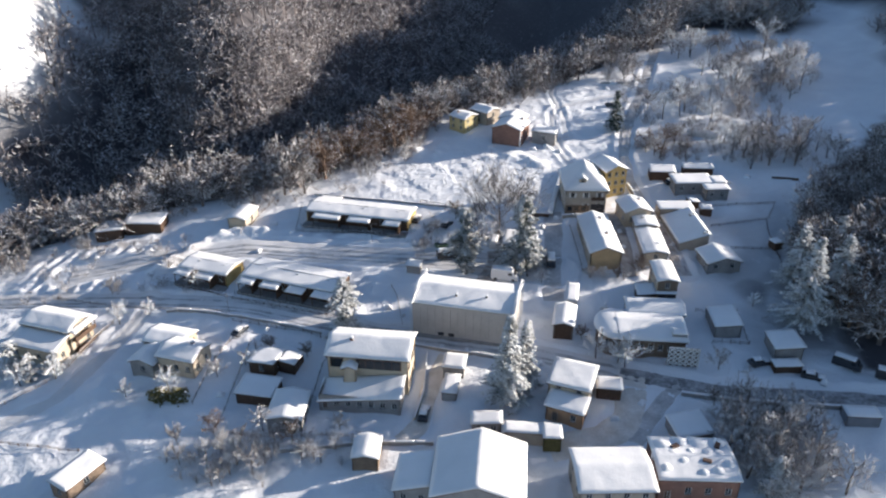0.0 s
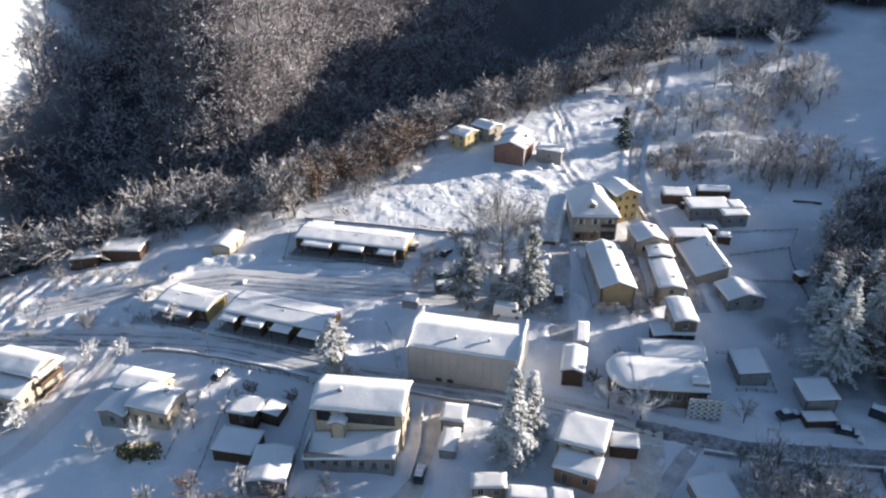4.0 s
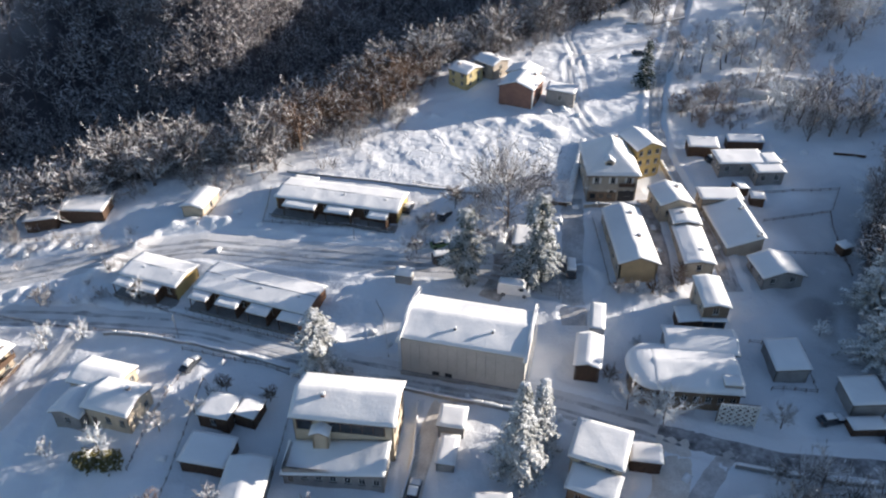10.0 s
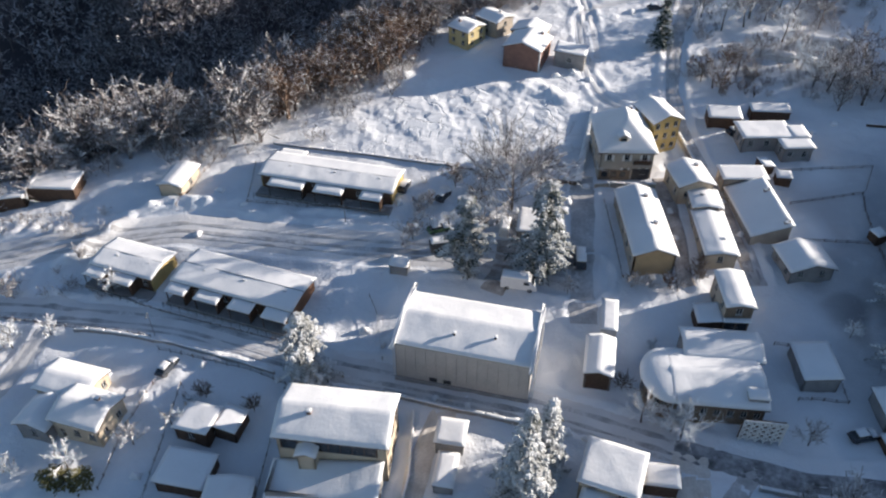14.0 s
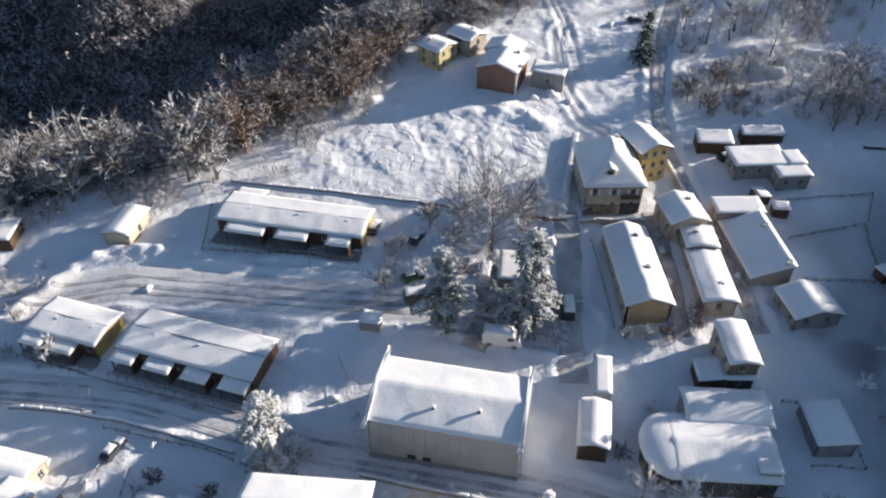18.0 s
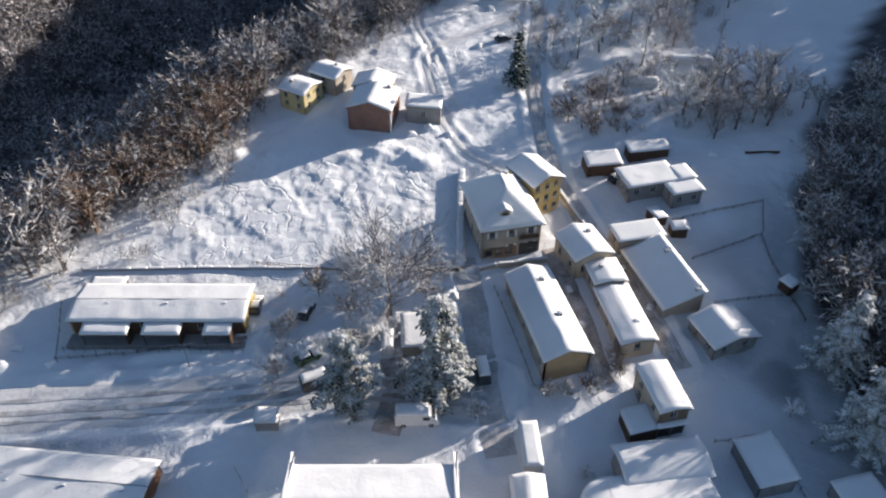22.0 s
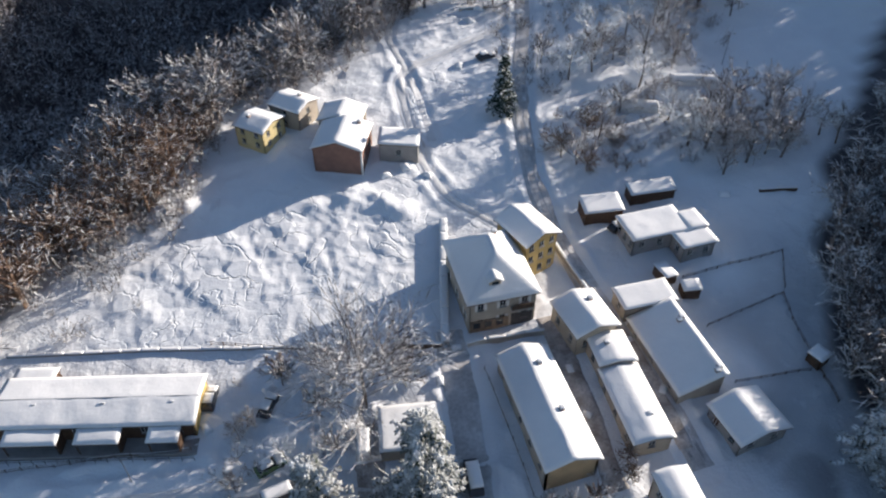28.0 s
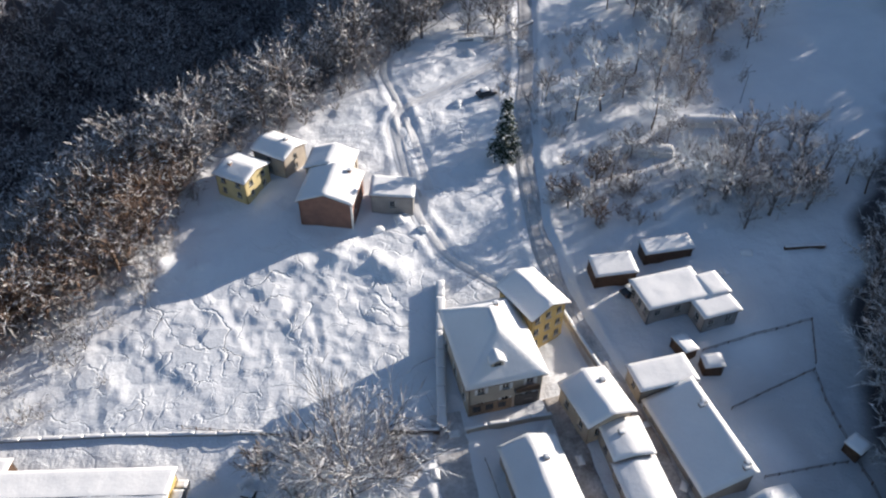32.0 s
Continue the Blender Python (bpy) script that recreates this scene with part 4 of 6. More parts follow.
# Sunlit sliver of the right wall, painted as a thin white box.
part("sunlit_strip", boxed(4.3, 4.62, -4.55, -4.2, -1.2, 4.3, 0.03), WHITE, barn, "white strip standing for the sunlit sliver of the side wall")
house("barn", "rear roof of the barn in shade", "barn", 22.0, 229.4, 8.5, 6.4, -23, 3.6, "gy", 1.4, BEIGE, 0.3, 0.35, TILE, (0, 2, 0, 0))
house("house", "grey lean-to annex beside the brick barn", "house", 31.0, 220.2, 7.6, 5.6, -17, 3.4, "left", 0.4, GREY, 0.25, 0.4, TILE, (1, 1, 0, 0), (0, 0, 0, 0))

# ---- houses on the near side of the road ----
house("cottage", "cottage with a bright snow-laden pent roof", "house", 23.6, 110.8, 8.2, 7.0, -21, 4.6, "back", 0.9, CREAM, 0.35, 0.45, TILE, (2, 2, 0, 2), (0, 1, 0, 0), (), 2)
house("cottage", "lower cottage wing with orange wall", "house", 22.0, 105.6, 7.4, 4.6, -24, 3.2, "back", 0.6, RUST, 0.35, 0.45, TILE, (2, 1, 0, 1), (1, 0, 0, 0))
house("shed", "open timber shed beside the cottage", "shed", 30.6, 111.2, 4.8, 3.6, -8, 2.4, "flat", 0, WOOD, 0.2, 0.4)
house("shed", "small hut with olive front", "shed", 18.6, 99.6, 3.4, 4.2, -4, 2.6, "front", 0.3, HEDGE, 0.2, 0.4)
house("garage", "low garage with dark doors under snow", "garage", 7.4, 103.4, 5.6, 3.4, -3, 2.3, "right", 0.4, GREY, 0.2, 0.4, TILE, (2, 0, 0, 0))
large = house("large_house", "large two-storey cream house with wide snowy roof", "house", -13.9, 117.7, 16.2, 9.4, -7, 7.8, "gx", 1.75, CREAM, 0.45, 0.42, TILE, (0, 3, 4, 3), (0, 0, 0, 0), ((-3.5, -1.2, 0.7),), 2, shutters=WOOD)
for a, b in ((-7.2, -4.6), (-2.2, 6.4)):
    lo = part("loggia", boxed(a, b, -4.29, -4.2, 4.7, 7.3, 0.02), WOOD, large, "dark glazed loggia")
    n = int((b - a) / 1.5)
    for i in range(n):
        u = a + 0.15 + (b - a - 0.3) * i / n
        part("pane", boxed(u + 0.06, u + (b - a - 0.3) / n - 0.06, -4.32, -4.29, 5.25, 7.15), GLASS, lo)
    part("parapet", boxed(a, b, -4.36, -4.3, 4.6, 5.2), CREAM, lo)
house("terrace_roof", "glazed ground-floor veranda with snowy pent roof", "veranda", -15.4, 110.6, 15.8, 5.6, -7, 3.5, "back_right", 1.2, GREY, 0.3, 0.4, TILE, (7, 1, 0, 2), (1, 0, 0, 0))
house("porch_roof", "small snowy porch dormer of the large house", "porch", -17.6, 113.7, 3.0, 3.6, -7, 6.6, "gy", 0.7, CREAM, 0.3, 0.4, TILE, (1, 0, 0, 0))
house("hut", "garden hut with a dark snowy roof", "hut", -35.4, 121.4, 5.8, 5.2, -17, 2.6, "right", 0.5, WOOD, 0.25, 0.3, TILE, (1, 1, 0, 0))
house("hut", "garden hut annex in shade", "hut", -30.6, 121.4, 3.8, 4.4, -17, 2.3, "left", 0.4, WOOD, 0.2, 0.3)
house("hut", "flat shed with a smooth shaded snow roof", "hut", -35.4, 113.6, 7.6, 5.8, -11, 2.2, "back", 0.3, WOOD, 0.25, 0.3)
house("hut", "garden shed with bright snow roof", "hut", -28.6, 107.8, 6.8, 8.4, -3, 2.7, "gy", 0.7, GREY, 0.25, 0.4, TILE, (1, 2, 0, 0))
house("house", "house with several snowy gables and cream walls", "house", -52.2, 122.7, 8.6, 7.0, -16, 4.0, "gx", 1.1, CREAM, 0.35, 0.4, TILE, (3, 2, 2, 2), (1, 0, 0, 0), ((1.5, 1.2, 0.6),))
house("house", "lower rear wing of the gabled house", "house", -57.0, 128.8, 9.5, 6.5, -16, 3.1, "gx", 0.9, CREAM, 0.35, 0.4, TILE, (1, 2, 1, 1))
house("house", "side wing of the gabled house", "house", -59.4, 123.0, 6.0, 6.0, -16, 3.1, "gy", 1.0, GREY, 0.35, 0.4, TILE, (1, 0, 0, 1))
cream = house("house", "large cream house with two snowy roof steps", "house", -83.2, 134.6, 12.6, 7.4, -17, 5.4, "gx", 1.3, CREAM, 0.4, 0.4, TILE, (3, 2, 2, 2), (0, 1, 0, 0), (), 2)
for z in (0.2, 2.9):
    bal = part("balcony", boxed(5.9, 7.3, -3.0, 3.0, z, z + 0.16, 0.02), WOOD, cream, "dark timber balcony")
    part("balustrade", boxed(7.24, 7.3, -3.0, 3.0, z + 0.16, z + 1.05), WOOD, bal)
    for v in (-2.9, 0.0, 2.9):
        part("post", boxed(7.16, 7.28, v - 0.06, v + 0.06, z - 2.2 if z < 1 else z + 0.16, z if z < 1 else 5.0), WOOD, bal)
part("snow_cover", cap_mesh(1.6, 6.6, 5.3, roof_z("left", 0.3, 1.6, 6.6), 0.3, 0.0, 0.45), SNOW_ROOF, cream, "", True).matrix_basis = pose(6.9, 0, 0)
house("house", "lower front part of the cream house", "house", -85.0, 129.2, 12.4, 5.0, -17, 4.0, "back", 1.2, CREAM, 0.4, 0.4, TILE, (4, 1, 0, 1), (0, 0, 0, 0))
house("shed", "low shed at the forest edge", "shed", -88.2, 178.0, 7.2, 6.2, 8, 2.5, "right", 0.4, WOOD, 0.25, 0.35)
house("shed", "long shed with dark open front at the forest edge", "shed", -79.4, 180.0, 10.4, 6.0, -3, 2.7, "back", 0.5, WOOD, 0.25, 0.35)
house("shed", "small cream hut with snowy saddle roof", "shed", -53.0, 178.8, 5.4, 8.4, -12, 2.6, "gy", 0.6, CREAM, 0.3, 0.35, TILE, (0, 1, 0, 1))
house("shed", "flat hut in the shade with smooth snow", "hut", 57.5, 129.4, 5.6, 7.6, -3, 2.4, "right", 0.6, GREY, 0.2, 0.35)
house("shed", "shaded hut with saddle roof", "hut", 66.8, 121.4, 5.8, 6.2, -2, 2.6, "right", 0.5, GREY, 0.25, 0.35)
house("shed", "low carport under snow", "hut", 65.4, 116.2, 5.4, 2.6, 2, 1.6, "flat", 0, WOOD, 0.1, 0.35)
house("shed", "boxy container under snow", "hut", 73.2, 102.6, 5.8, 3.0, -5, 2.1, "flat", 0, METAL, 0.05, 0.35)
house("hut", "plank hut with sunlit snowy roof", "hut", -62.6, 94.6, 4.6, 8.2, -28, 2.6, "left", 0.4, WOOD_L, 0.25, 0.35, TILE, (1, 1, 0, 0))
house("house", "broad grey gabled house, one roof slope in sun", "house", 5.6, 89.6, 15.0, 13.4, -6, 5.0, "gy", 2.7, GREY, 0.4, 0.4, TILE, (2, 3, 2, 3), (0, 0, 0, 0), (), 2)
house("house", "low side wing under a shaded pent roof", "house", -4.9, 91.0, 6.4, 8.4, -6, 3.0, "right", 1.7, GREY, 0.3, 0.4, TILE, (2, 0, 2, 2))
house("shed", "long low shed roofed with smooth snow", "shed", 14.0, 100.8, 7.4, 3.2, -5, 2.3, "front", 0.3, BEIGE, 0.2, 0.4)
house("house", "broad house with a smooth snow roof", "house", 26.6, 88.6, 12.4, 9.8, 1, 5.2, "gx", 0.9, BEIGE, 0.35, 0.42, TILE, (4, 2, 2, 2), (0, 0, 0, 0), (), 2)
ruin = house("ruined_house", "old house with a sagging broken roof under lumpy snow", "house", 40.2, 91.0, 13.0, 9.6, -2, 4.4, "gx", 0.6, BRICK, 0.2, 0.55, TILE, (4, 2, 2, 1), (1, 0, 0, 0), step=0.45)
for i, (u, v, k) in enumerate(((-4.5, 2.5, 1.7), (-2.0, -1.0, 1.4), (1.5, 2.8, 2.0), (4.2, 0.5, 1.6), (3.2, -2.8, 1.3), (-5.0, -2.5, 1.2), (5.0, 3.2, 1.3), (-0.4, 1.0, 1.1), (0.8, -3.2, 1.0), (-3.2, 0.6, 1.9), (2.4, 1.0, 2.2), (-1.4, 3.2, 1.5), (5.2, -1.4, 1.2), (-5.6, 0.4, 1.0))):
    part("snow_heap", cap_mesh(2 * k, 1.7 * k, 4.6, lambda a, b, k=k: 0.75 * max(0, 1 - (a / k) ** 2) * max(0, 1 - (b / k / 0.85) ** 2), 0.3, -0.2, 0.25, 0.16), SNOW_ROOF, ruin, "lumpy heap of snow", True).matrix_basis = pose(u, v, 0, 0, 0, 40 * i)
# Roof holes are not cut; dark blocks paint the shade inside them.
for u, v, a in ((-2.6, 2.0, 30), (1.8, -1.2, -20), (4.4, 2.4, 60)):
    part("roof_hole_shade", boxed(-0.7, 0.7, -0.4, 0.4, 4.9, 5.5, 0.05), TILE, ruin, "dark block standing for the shade in a roof hole").matrix_basis = pose(u, v, 0, 0, 0, a)
house("ruined_house", "broken outbuilding under lumpy snow", "house", 42.6, 100.6, 6.5, 6.0, 8, 2.0, "right", 0.5, GREY, 0.2, 0.9, TILE, step=0.4)
house("shed", "little shed with a snowy saddle roof", "shed", -13.4, 97.4, 4.8, 5.8, -3, 2.5, "gy", 0.6, WOOD_L, 0.2, 0.4)
# Closed front in dark wood: the opening's shade is put into its colour.
house("chapel_hut", "narrow saddle-roofed hut, dark front wall standing for its shaded opening", "hut", 25.0, 131.0, 4.6, 8.2, -12, 2.9, "gy", 0.7, GREY, 0.3, 0.38, TILE, ends={0: WOOD})
house("caravan_shed", "white box trailer under snow", "trailer", 27.8, 139.4, 2.6, 7.0, -11, 2.5, "flat", 0, WHITE, 0.05, 0.32, METAL)
house("carport", "flat carport with deep snow beside the bare tree", "carport", 18.8, 162.4, 8.6, 7.2, -9, 1.9, "flat", 0, BEIGE, 0.15, 0.45, METAL)
house("kiosk", "small kiosk with snow roof in the yard", "hut", -7.0, 153.0, 3.4, 2.6, -12, 2.1, "back", 0.3, GREY, 0.15, 0.3)
house("roof_porch", "hut with a snowy pent roof beside the drive", "hut", 2.0, 118.4, 4.4, 4.2, -10, 2.4, "back", 0.4, GREY, 0.2, 0.42)
house("roof_porch", "narrow lean-to roof beside the drive", "hut", 1.2, 112.8, 3.0, 5.4, -10, 1.9, "back", 0.3, GREY, 0.15, 0.4)

# ---- restaurant with the rounded snow roof ----
rest = house("restaurant", "restaurant with a bulging snow roof, rounded end and timber-glazed front", "house", 41.0, 125.8, 14.0, 10.6, -6, 3.6, "gx", 1.1, GREY, 0.4, 0.8, TILE, (7, 2, 3, 0), (2, 0, 0, 0), ends={0: WOOD_L}, step=0.5)


def arc(k, rad, deep):
    return [(-6.6 - rad * math.sin(math.pi * i / k), deep * math.cos(math.pi * i / k)) for i in range(k + 1)]


apse = arc(14, 3.6, 4.7)
bm = bmesh.new()
for (ax, ay), (bx, by) in zip(apse[:-1], apse[1:]):
    bm.faces.new([bm.verts.new(c) for c in ((ax, ay, -1.5), (bx, by, -1.5), (bx, by, 3.6), (ax, ay, 3.6))])
part("rounded_wall", finish(bm), WOOD_L, rest)
for (ax, ay), (bx, by) in list(zip(apse[:-1], apse[1:]))[5:13:2]:
    c = part("window", boxed(-0.35, 0.35, -0.06, 0.02, 1.0, 2.6), GLASS, rest)
    c.matrix_basis = pose((ax + bx) / 2, (ay + by) / 2, 0, 0, 0, math.degrees(math.atan2(by - ay, bx - ax)))
rings = []
for f, z in ((1.0, 3.55), (1.04, 3.75), (1.0, 4.1), (0.85, 4.45), (0.6, 4.8), (0.3, 5.05), (0.04, 5.15)):
    rings.append([(-6.6 - (4.1 * f) * math.sin(math.pi * i / 14), 5.25 * f * math.cos(math.pi * i / 14), z) for i in range(15)])
bm = bmesh.new()
rows = [[bm.verts.new(c) for c in r] for r in rings]
for p, q in zip(rows[:-1], rows[1:]):
    for i in range(14):
        bm.faces.new((p[i], p[i + 1], q[i + 1], q[i]))
bm.faces.new(rows[0])
part("snow_cover", finish(bm), SNOW_ROOF, rest, "rounded snow cap over the curved end", True)
house("restaurant_wing", "shaded rear wing of the restaurant", "house", 43.6, 132.0, 12.0, 6.5, -6, 3.6, "gx", 0.8, GREY, 0.4, 0.5, TILE, (0, 2, 3, 0))
part("roof_box", boxed(4.0, 6.8, -4.4, -2.4, 3.6, 5.0, 0.05), GREY, rest)
part("box_snow", cap_mesh(3.0, 2.2, 5.0, lambda u, v: 0.0, 0.35, 0.0, 0.4), SNOW_ROOF, rest, "", True).matrix_basis = pose(5.4, -3.4, 0)


# ---- trees ----
def segs_mesh(segs):
    """Tapered three-sided twigs: arrays of points from rows of (start, end, radius, end radius)."""
    s = np.array(segs, float)
    p, q, r0, r1 = s[:, :3], s[:, 3:6], s[:, 6:7], s[:, 7:8]
    d = q - p
    d /= np.linalg.norm(d, axis=1, keepdims=True) + 1e-9
    ref = np.where(np.abs(d[:, 2:3]) > 0.9, [[1.0, 0, 0]], [[0, 0, 1.0]])
    a = np.cross(d, ref)
    a /= np.linalg.norm(a, axis=1, keepdims=True)
    b = np.cross(d, a)
    n = len(s)
    v, f = [], []
    for k in range(3):
        c, e = math.cos(2.0944 * k + 0.5), math.sin(2.0944 * k + 0.5)
        v.append(p + (a * c + b * e) * r0)
        v.append(q + (a * c + b * e) * r1)
    v = np.stack(v, 1).reshape(-1, 3)
    i = np.arange(n)[:, None] * 6
    for k in range(3):
        m = (k + 1) % 3
        f.append(np.concatenate([i + 2 * k, i + 2 * m, i + 2 * m + 1], 1))
        f.append(np.concatenate([i + 2 * k, i + 2 * m + 1, i + 2 * k + 1], 1))
    return v, np.concatenate(f)


def spray_mesh(rows, rng):
    """Thin diamond-shaped twig bundles from rows of (start, end, half width)."""
    s = np.array(rows, float)
    p, q, w = s[:, :3], s[:, 3:6], s[:, 6:7]
    d = q - p
    d /= np.linalg.norm(d, axis=1, keepdims=True) + 1e-9
    a = np.cross(d, rng.normal(0, 1, p.shape))
    a /= np.linalg.norm(a, axis=1, keepdims=True) + 1e-9
    m = p + (q - p) * 0.45
    v = np.stack([p, m + a * w, q, m - a * w], 1).reshape(-1, 3)
    i = np.arange(len(s))[:, None] * 4
    return v, np.concatenate([np.concatenate([i, i + 1, i + 2], 1), np.concatenate([i, i + 2, i + 3], 1)])


def joined(*parts):
    vs, fs, off = [], [], 0
    for v, f in parts:
        vs.append(np.asarray(v))
        fs.append(np.asarray(f) + off)
        off += len(v)
    return np.concatenate(vs), np.concatenate(fs)


def bare_tree(rng, h, limbs, subs, twigs, thick=1.0, spread=0.5, shrub=False, wide=0.05, solid_limbs=True, low=0.3, stout=0.0):
    """A leafless tree: the meshes of its trunk and of its crown of limbs, branches and twig bundles."""
    trunk, crown, sprays = [], [], []
    lean = rng.normal(0, 0.03, 2) * h
    top = np.array([lean[0], lean[1], h * 0.72])
    mid = top * 0.5 + np.append(rng.normal(0, 0.02 * h, 2), 0)
    r = 0.014 * h * thick
    if not shrub:
        trunk += [[0, 0, -0.5, *mid, r * 1.3, r * 0.9], [*mid, *top, r * 0.9, r * 0.3]]
    else:
        trunk += [[0, 0, -0.3, *(mid * 0.2), r, r * 0.6]]
    for i in range(limbs):
        s = rng.uniform(0.0, 0.05) if shrub else low + (0.98 - low) * (i + rng.uniform(0, 1)) / limbs
        p = mid * (s / 0.5) if s < 0.5 else mid + (top - mid) * (s - 0.5) / 0.5
        az = 2.4 * i + rng.uniform(-0.5, 0.5)
        el = rng.uniform(0.35, 1.1) if not shrub else rng.uniform(0.7, 1.4)
        ln = h * spread * (1.1 - 0.55 * s) * rng.uniform(0.75, 1.1) * (1.5 if shrub else 1)
        d = np.array([math.cos(az) * math.cos(el), math.sin(az) * math.cos(el), math.sin(el)])
        rl = r * 0.5 * (1.1 - 0.6 * s)
        q = p + d * ln
        if solid_limbs:
            crown.append([*p, *q, rl, rl * 0.3])
        else:
            sprays.append([*p, *q, rl * 1.2])
        for j in range(subs):
            k = 0.2 + 0.8 * (j + rng.uniform(0, 1)) / subs
            p2 = p + d * ln * k
            e = d + rng.normal(0, 0.6, 3) + [0, 0, 0.12]
            e /= np.linalg.norm(e)
            l2 = ln * rng.uniform(0.35, 0.6)
            if stout:
                crown.append([*p2, *(p2 + e * l2), stout, stout * 0.35])
            else:
                sprays.append([*p2, *(p2 + e * l2), wide])
            for m in range(twigs):
                u = 0.15 + 0.85 * (m + rng.uniform(0, 1)) / twigs
                p3 = p2 + e * l2 * u
                g = e + rng.normal(0, 0.75, 3) + [0, 0, 0.1]
                g /= np.linalg.norm(g)
                sprays.append([*p3, *(p3 + g * l2 * rng.uniform(0.4, 0.75)), wide * rng.uniform(0.7, 1.4)])
    cr = spray_mesh(sprays, rng)
    return segs_mesh(trunk), (joined(segs_mesh(crown), cr) if crown else cr)


def forest(name, label, spots, templates, mat, rng, lo=0.8, hi=1.2):
    """One mesh of many trees: each spot takes a template, turned and scaled."""
    vs, fs, off = [], [], 0
    pick = rng.integers(0, len(templates), len(spots))
    ang = rng.uniform(0, 2 * math.pi, len(spots))
    sc = rng.uniform(lo, hi, len(spots))
    for t, (v, f) in enumerate(templates):
        sel = np.where(pick == t)[0]
        if not len(sel):
            continue
        c, s = np.cos(ang[sel])[:, None], np.sin(ang[sel])[:, None]
        k = sc[sel][:, None]
        x = (v[None, :, 0] * c - v[None, :, 1] * s) * k + spots[sel, 0:1]
        y = (v[None, :, 0] * s + v[None, :, 1] * c) * k + spots[sel, 1:2]
        z = v[None, :, 2] * k + spots[sel, 2:3]
        vs.append(np.stack([x, y, z], -1).reshape(-1, 3))
        fs.append((f[None] + (np.arange(len(sel)) * len(v))[:, None, None]).reshape(-1, 3) + off)
        off += len(sel) * len(v)
    ob = new(name, mesh_from(name, np.concatenate(vs), np.concatenate(fs), mat))
    return tagged(ob, label, "woodland", kind="stuff")


def scatter(rng, x0, x1, y0, y1, step, keep):
    xs, ys = np.meshgrid(np.arange(x0, x1, step), np.arange(y0, y1, step))
    x = (xs + rng.uniform(-0.48, 0.48, xs.shape) * step).ravel()
    y = (ys + rng.uniform(-0.48, 0.48, ys.shape) * step).ravel()
    m = keep(x, y)
    x, y = x[m], y[m]
    return np.stack([x, y, ground(x, y, False) - 0.1], -1)


rng = np.random.default_rng(7)

edge_t = [joined(*bare_tree(rng, rng.uniform(8, 11), 13, 7, 5, 2.6, 0.62, False, 0.045, True, 0.12)) for _ in range(8)]
frost_t = [joined(*bare_tree(rng, rng.uniform(9, 12), 12, 7, 5, 2.4, 0.62, False, 0.06, True, 0.08, 0.095)) for _ in range(8)]
far_t = [joined(*bare_tree(rng, rng.uniform(8, 11), 8, 5, 2, 1.8, 0.56, False, 0.17, False)) for _ in range(6)]
shrub_t = [joined(*bare_tree(rng, rng.uniform(2.6, 4), 8, 5, 4, 1.2, 0.55, True, 0.04)) for _ in range(4)]


def off_edge(x, y):
    return line_distance(x, y, EDGE)[1] + 3.5 * lattice_noise(x, y, 11, 51) + 1.5


def open_right(x, y):
    """Where the right-hand wood stands."""
    return (x > np.interp(y, [120, 128, 150, 162, 182, 192, 205], [88, 79, 80, 85, 98, 112, 128])) & (y < 205) & (y > 120)


russet = lambda x, y: (x > -41) & (x < -4) & (y > 200) & (y < 245)
seen_far = lambda x, y: np.abs(x + 10) < 0.64 * y + 45
forest("edge_woodland", "snow-dusted leafless wood along the shelf's edge",
       scatter(rng, -200, 150, 120, 400, 5.0, lambda x, y: (off_edge(x, y) > -0.5) & (off_edge(x, y) < 34) & seen_far(x, y) & ~(russet(x, y) & (off_edge(x, y) < 21))), frost_t, BARK_EDGE, rng, 0.7, 1.25)
forest("russet_woodland", "reddish-brown leafless thicket above the field",
       scatter(rng, -60, 20, 190, 260, 3.2, lambda x, y: russet(x, y) & (off_edge(x, y) > -1.0) & (off_edge(x, y) < 23)), edge_t, BARK_RUSSET, rng, 0.85, 1.25)
forest("ravine_woodland", "dense leafless wood on the ravine's sides",
       scatter(rng, -420, 240, 130, 560, 3.7, lambda x, y: (off_edge(x, y) > 32) & (off_edge(x, y) < 170) & seen_far(x, y) & (glade(x, y) < 0.5 + 0.5 * (lattice_noise(x, y, 5, 54) > 0.35))), far_t, BARK_FAR, rng, 0.8, 1.3)
forest("hillside_woodland", "leafless wood on the hillside across the ravine",
       scatter(rng, -560, 330, 200, 760, 7.4, lambda x, y: (off_edge(x, y) > 168) & (off_edge(x, y) < 520) & seen_far(x, y) & (glade(x, y) < 0.5 + 0.5 * (lattice_noise(x, y, 6, 55) > 0.35))), far_t, BARK_FAR, rng, 1.1, 1.7)
forest("slope_woodland", "leafless wood on the shaded slope",
       scatter(rng, 76, 200, 115, 152, 4.0, lambda x, y: open_right(x, y)), frost_t, BARK_EDGE, rng, 0.95, 1.4)
forest("slope_woodland", "low leafless wood with frosted twigs above the meadow",
       scatter(rng, 78, 150, 152, 206, 3.6, lambda x, y: open_right(x, y) & (x < 135)), frost_t, BARK_EDGE, rng, 0.72, 0.88)
# Almost all out of view: added to shade the far right snow.
forest("slope_woodland", "unseen leafless wood up the slope, added for its shade",
       scatter(rng, 120, 215, 152, 300, 4.6, lambda x, y: ((y < 205) & (x > 135)) | ((x > np.interp(y, [204, 235, 400], [132, 154, 190])) & (y > 204))), frost_t, BARK_EDGE, rng, 0.62, 0.86)
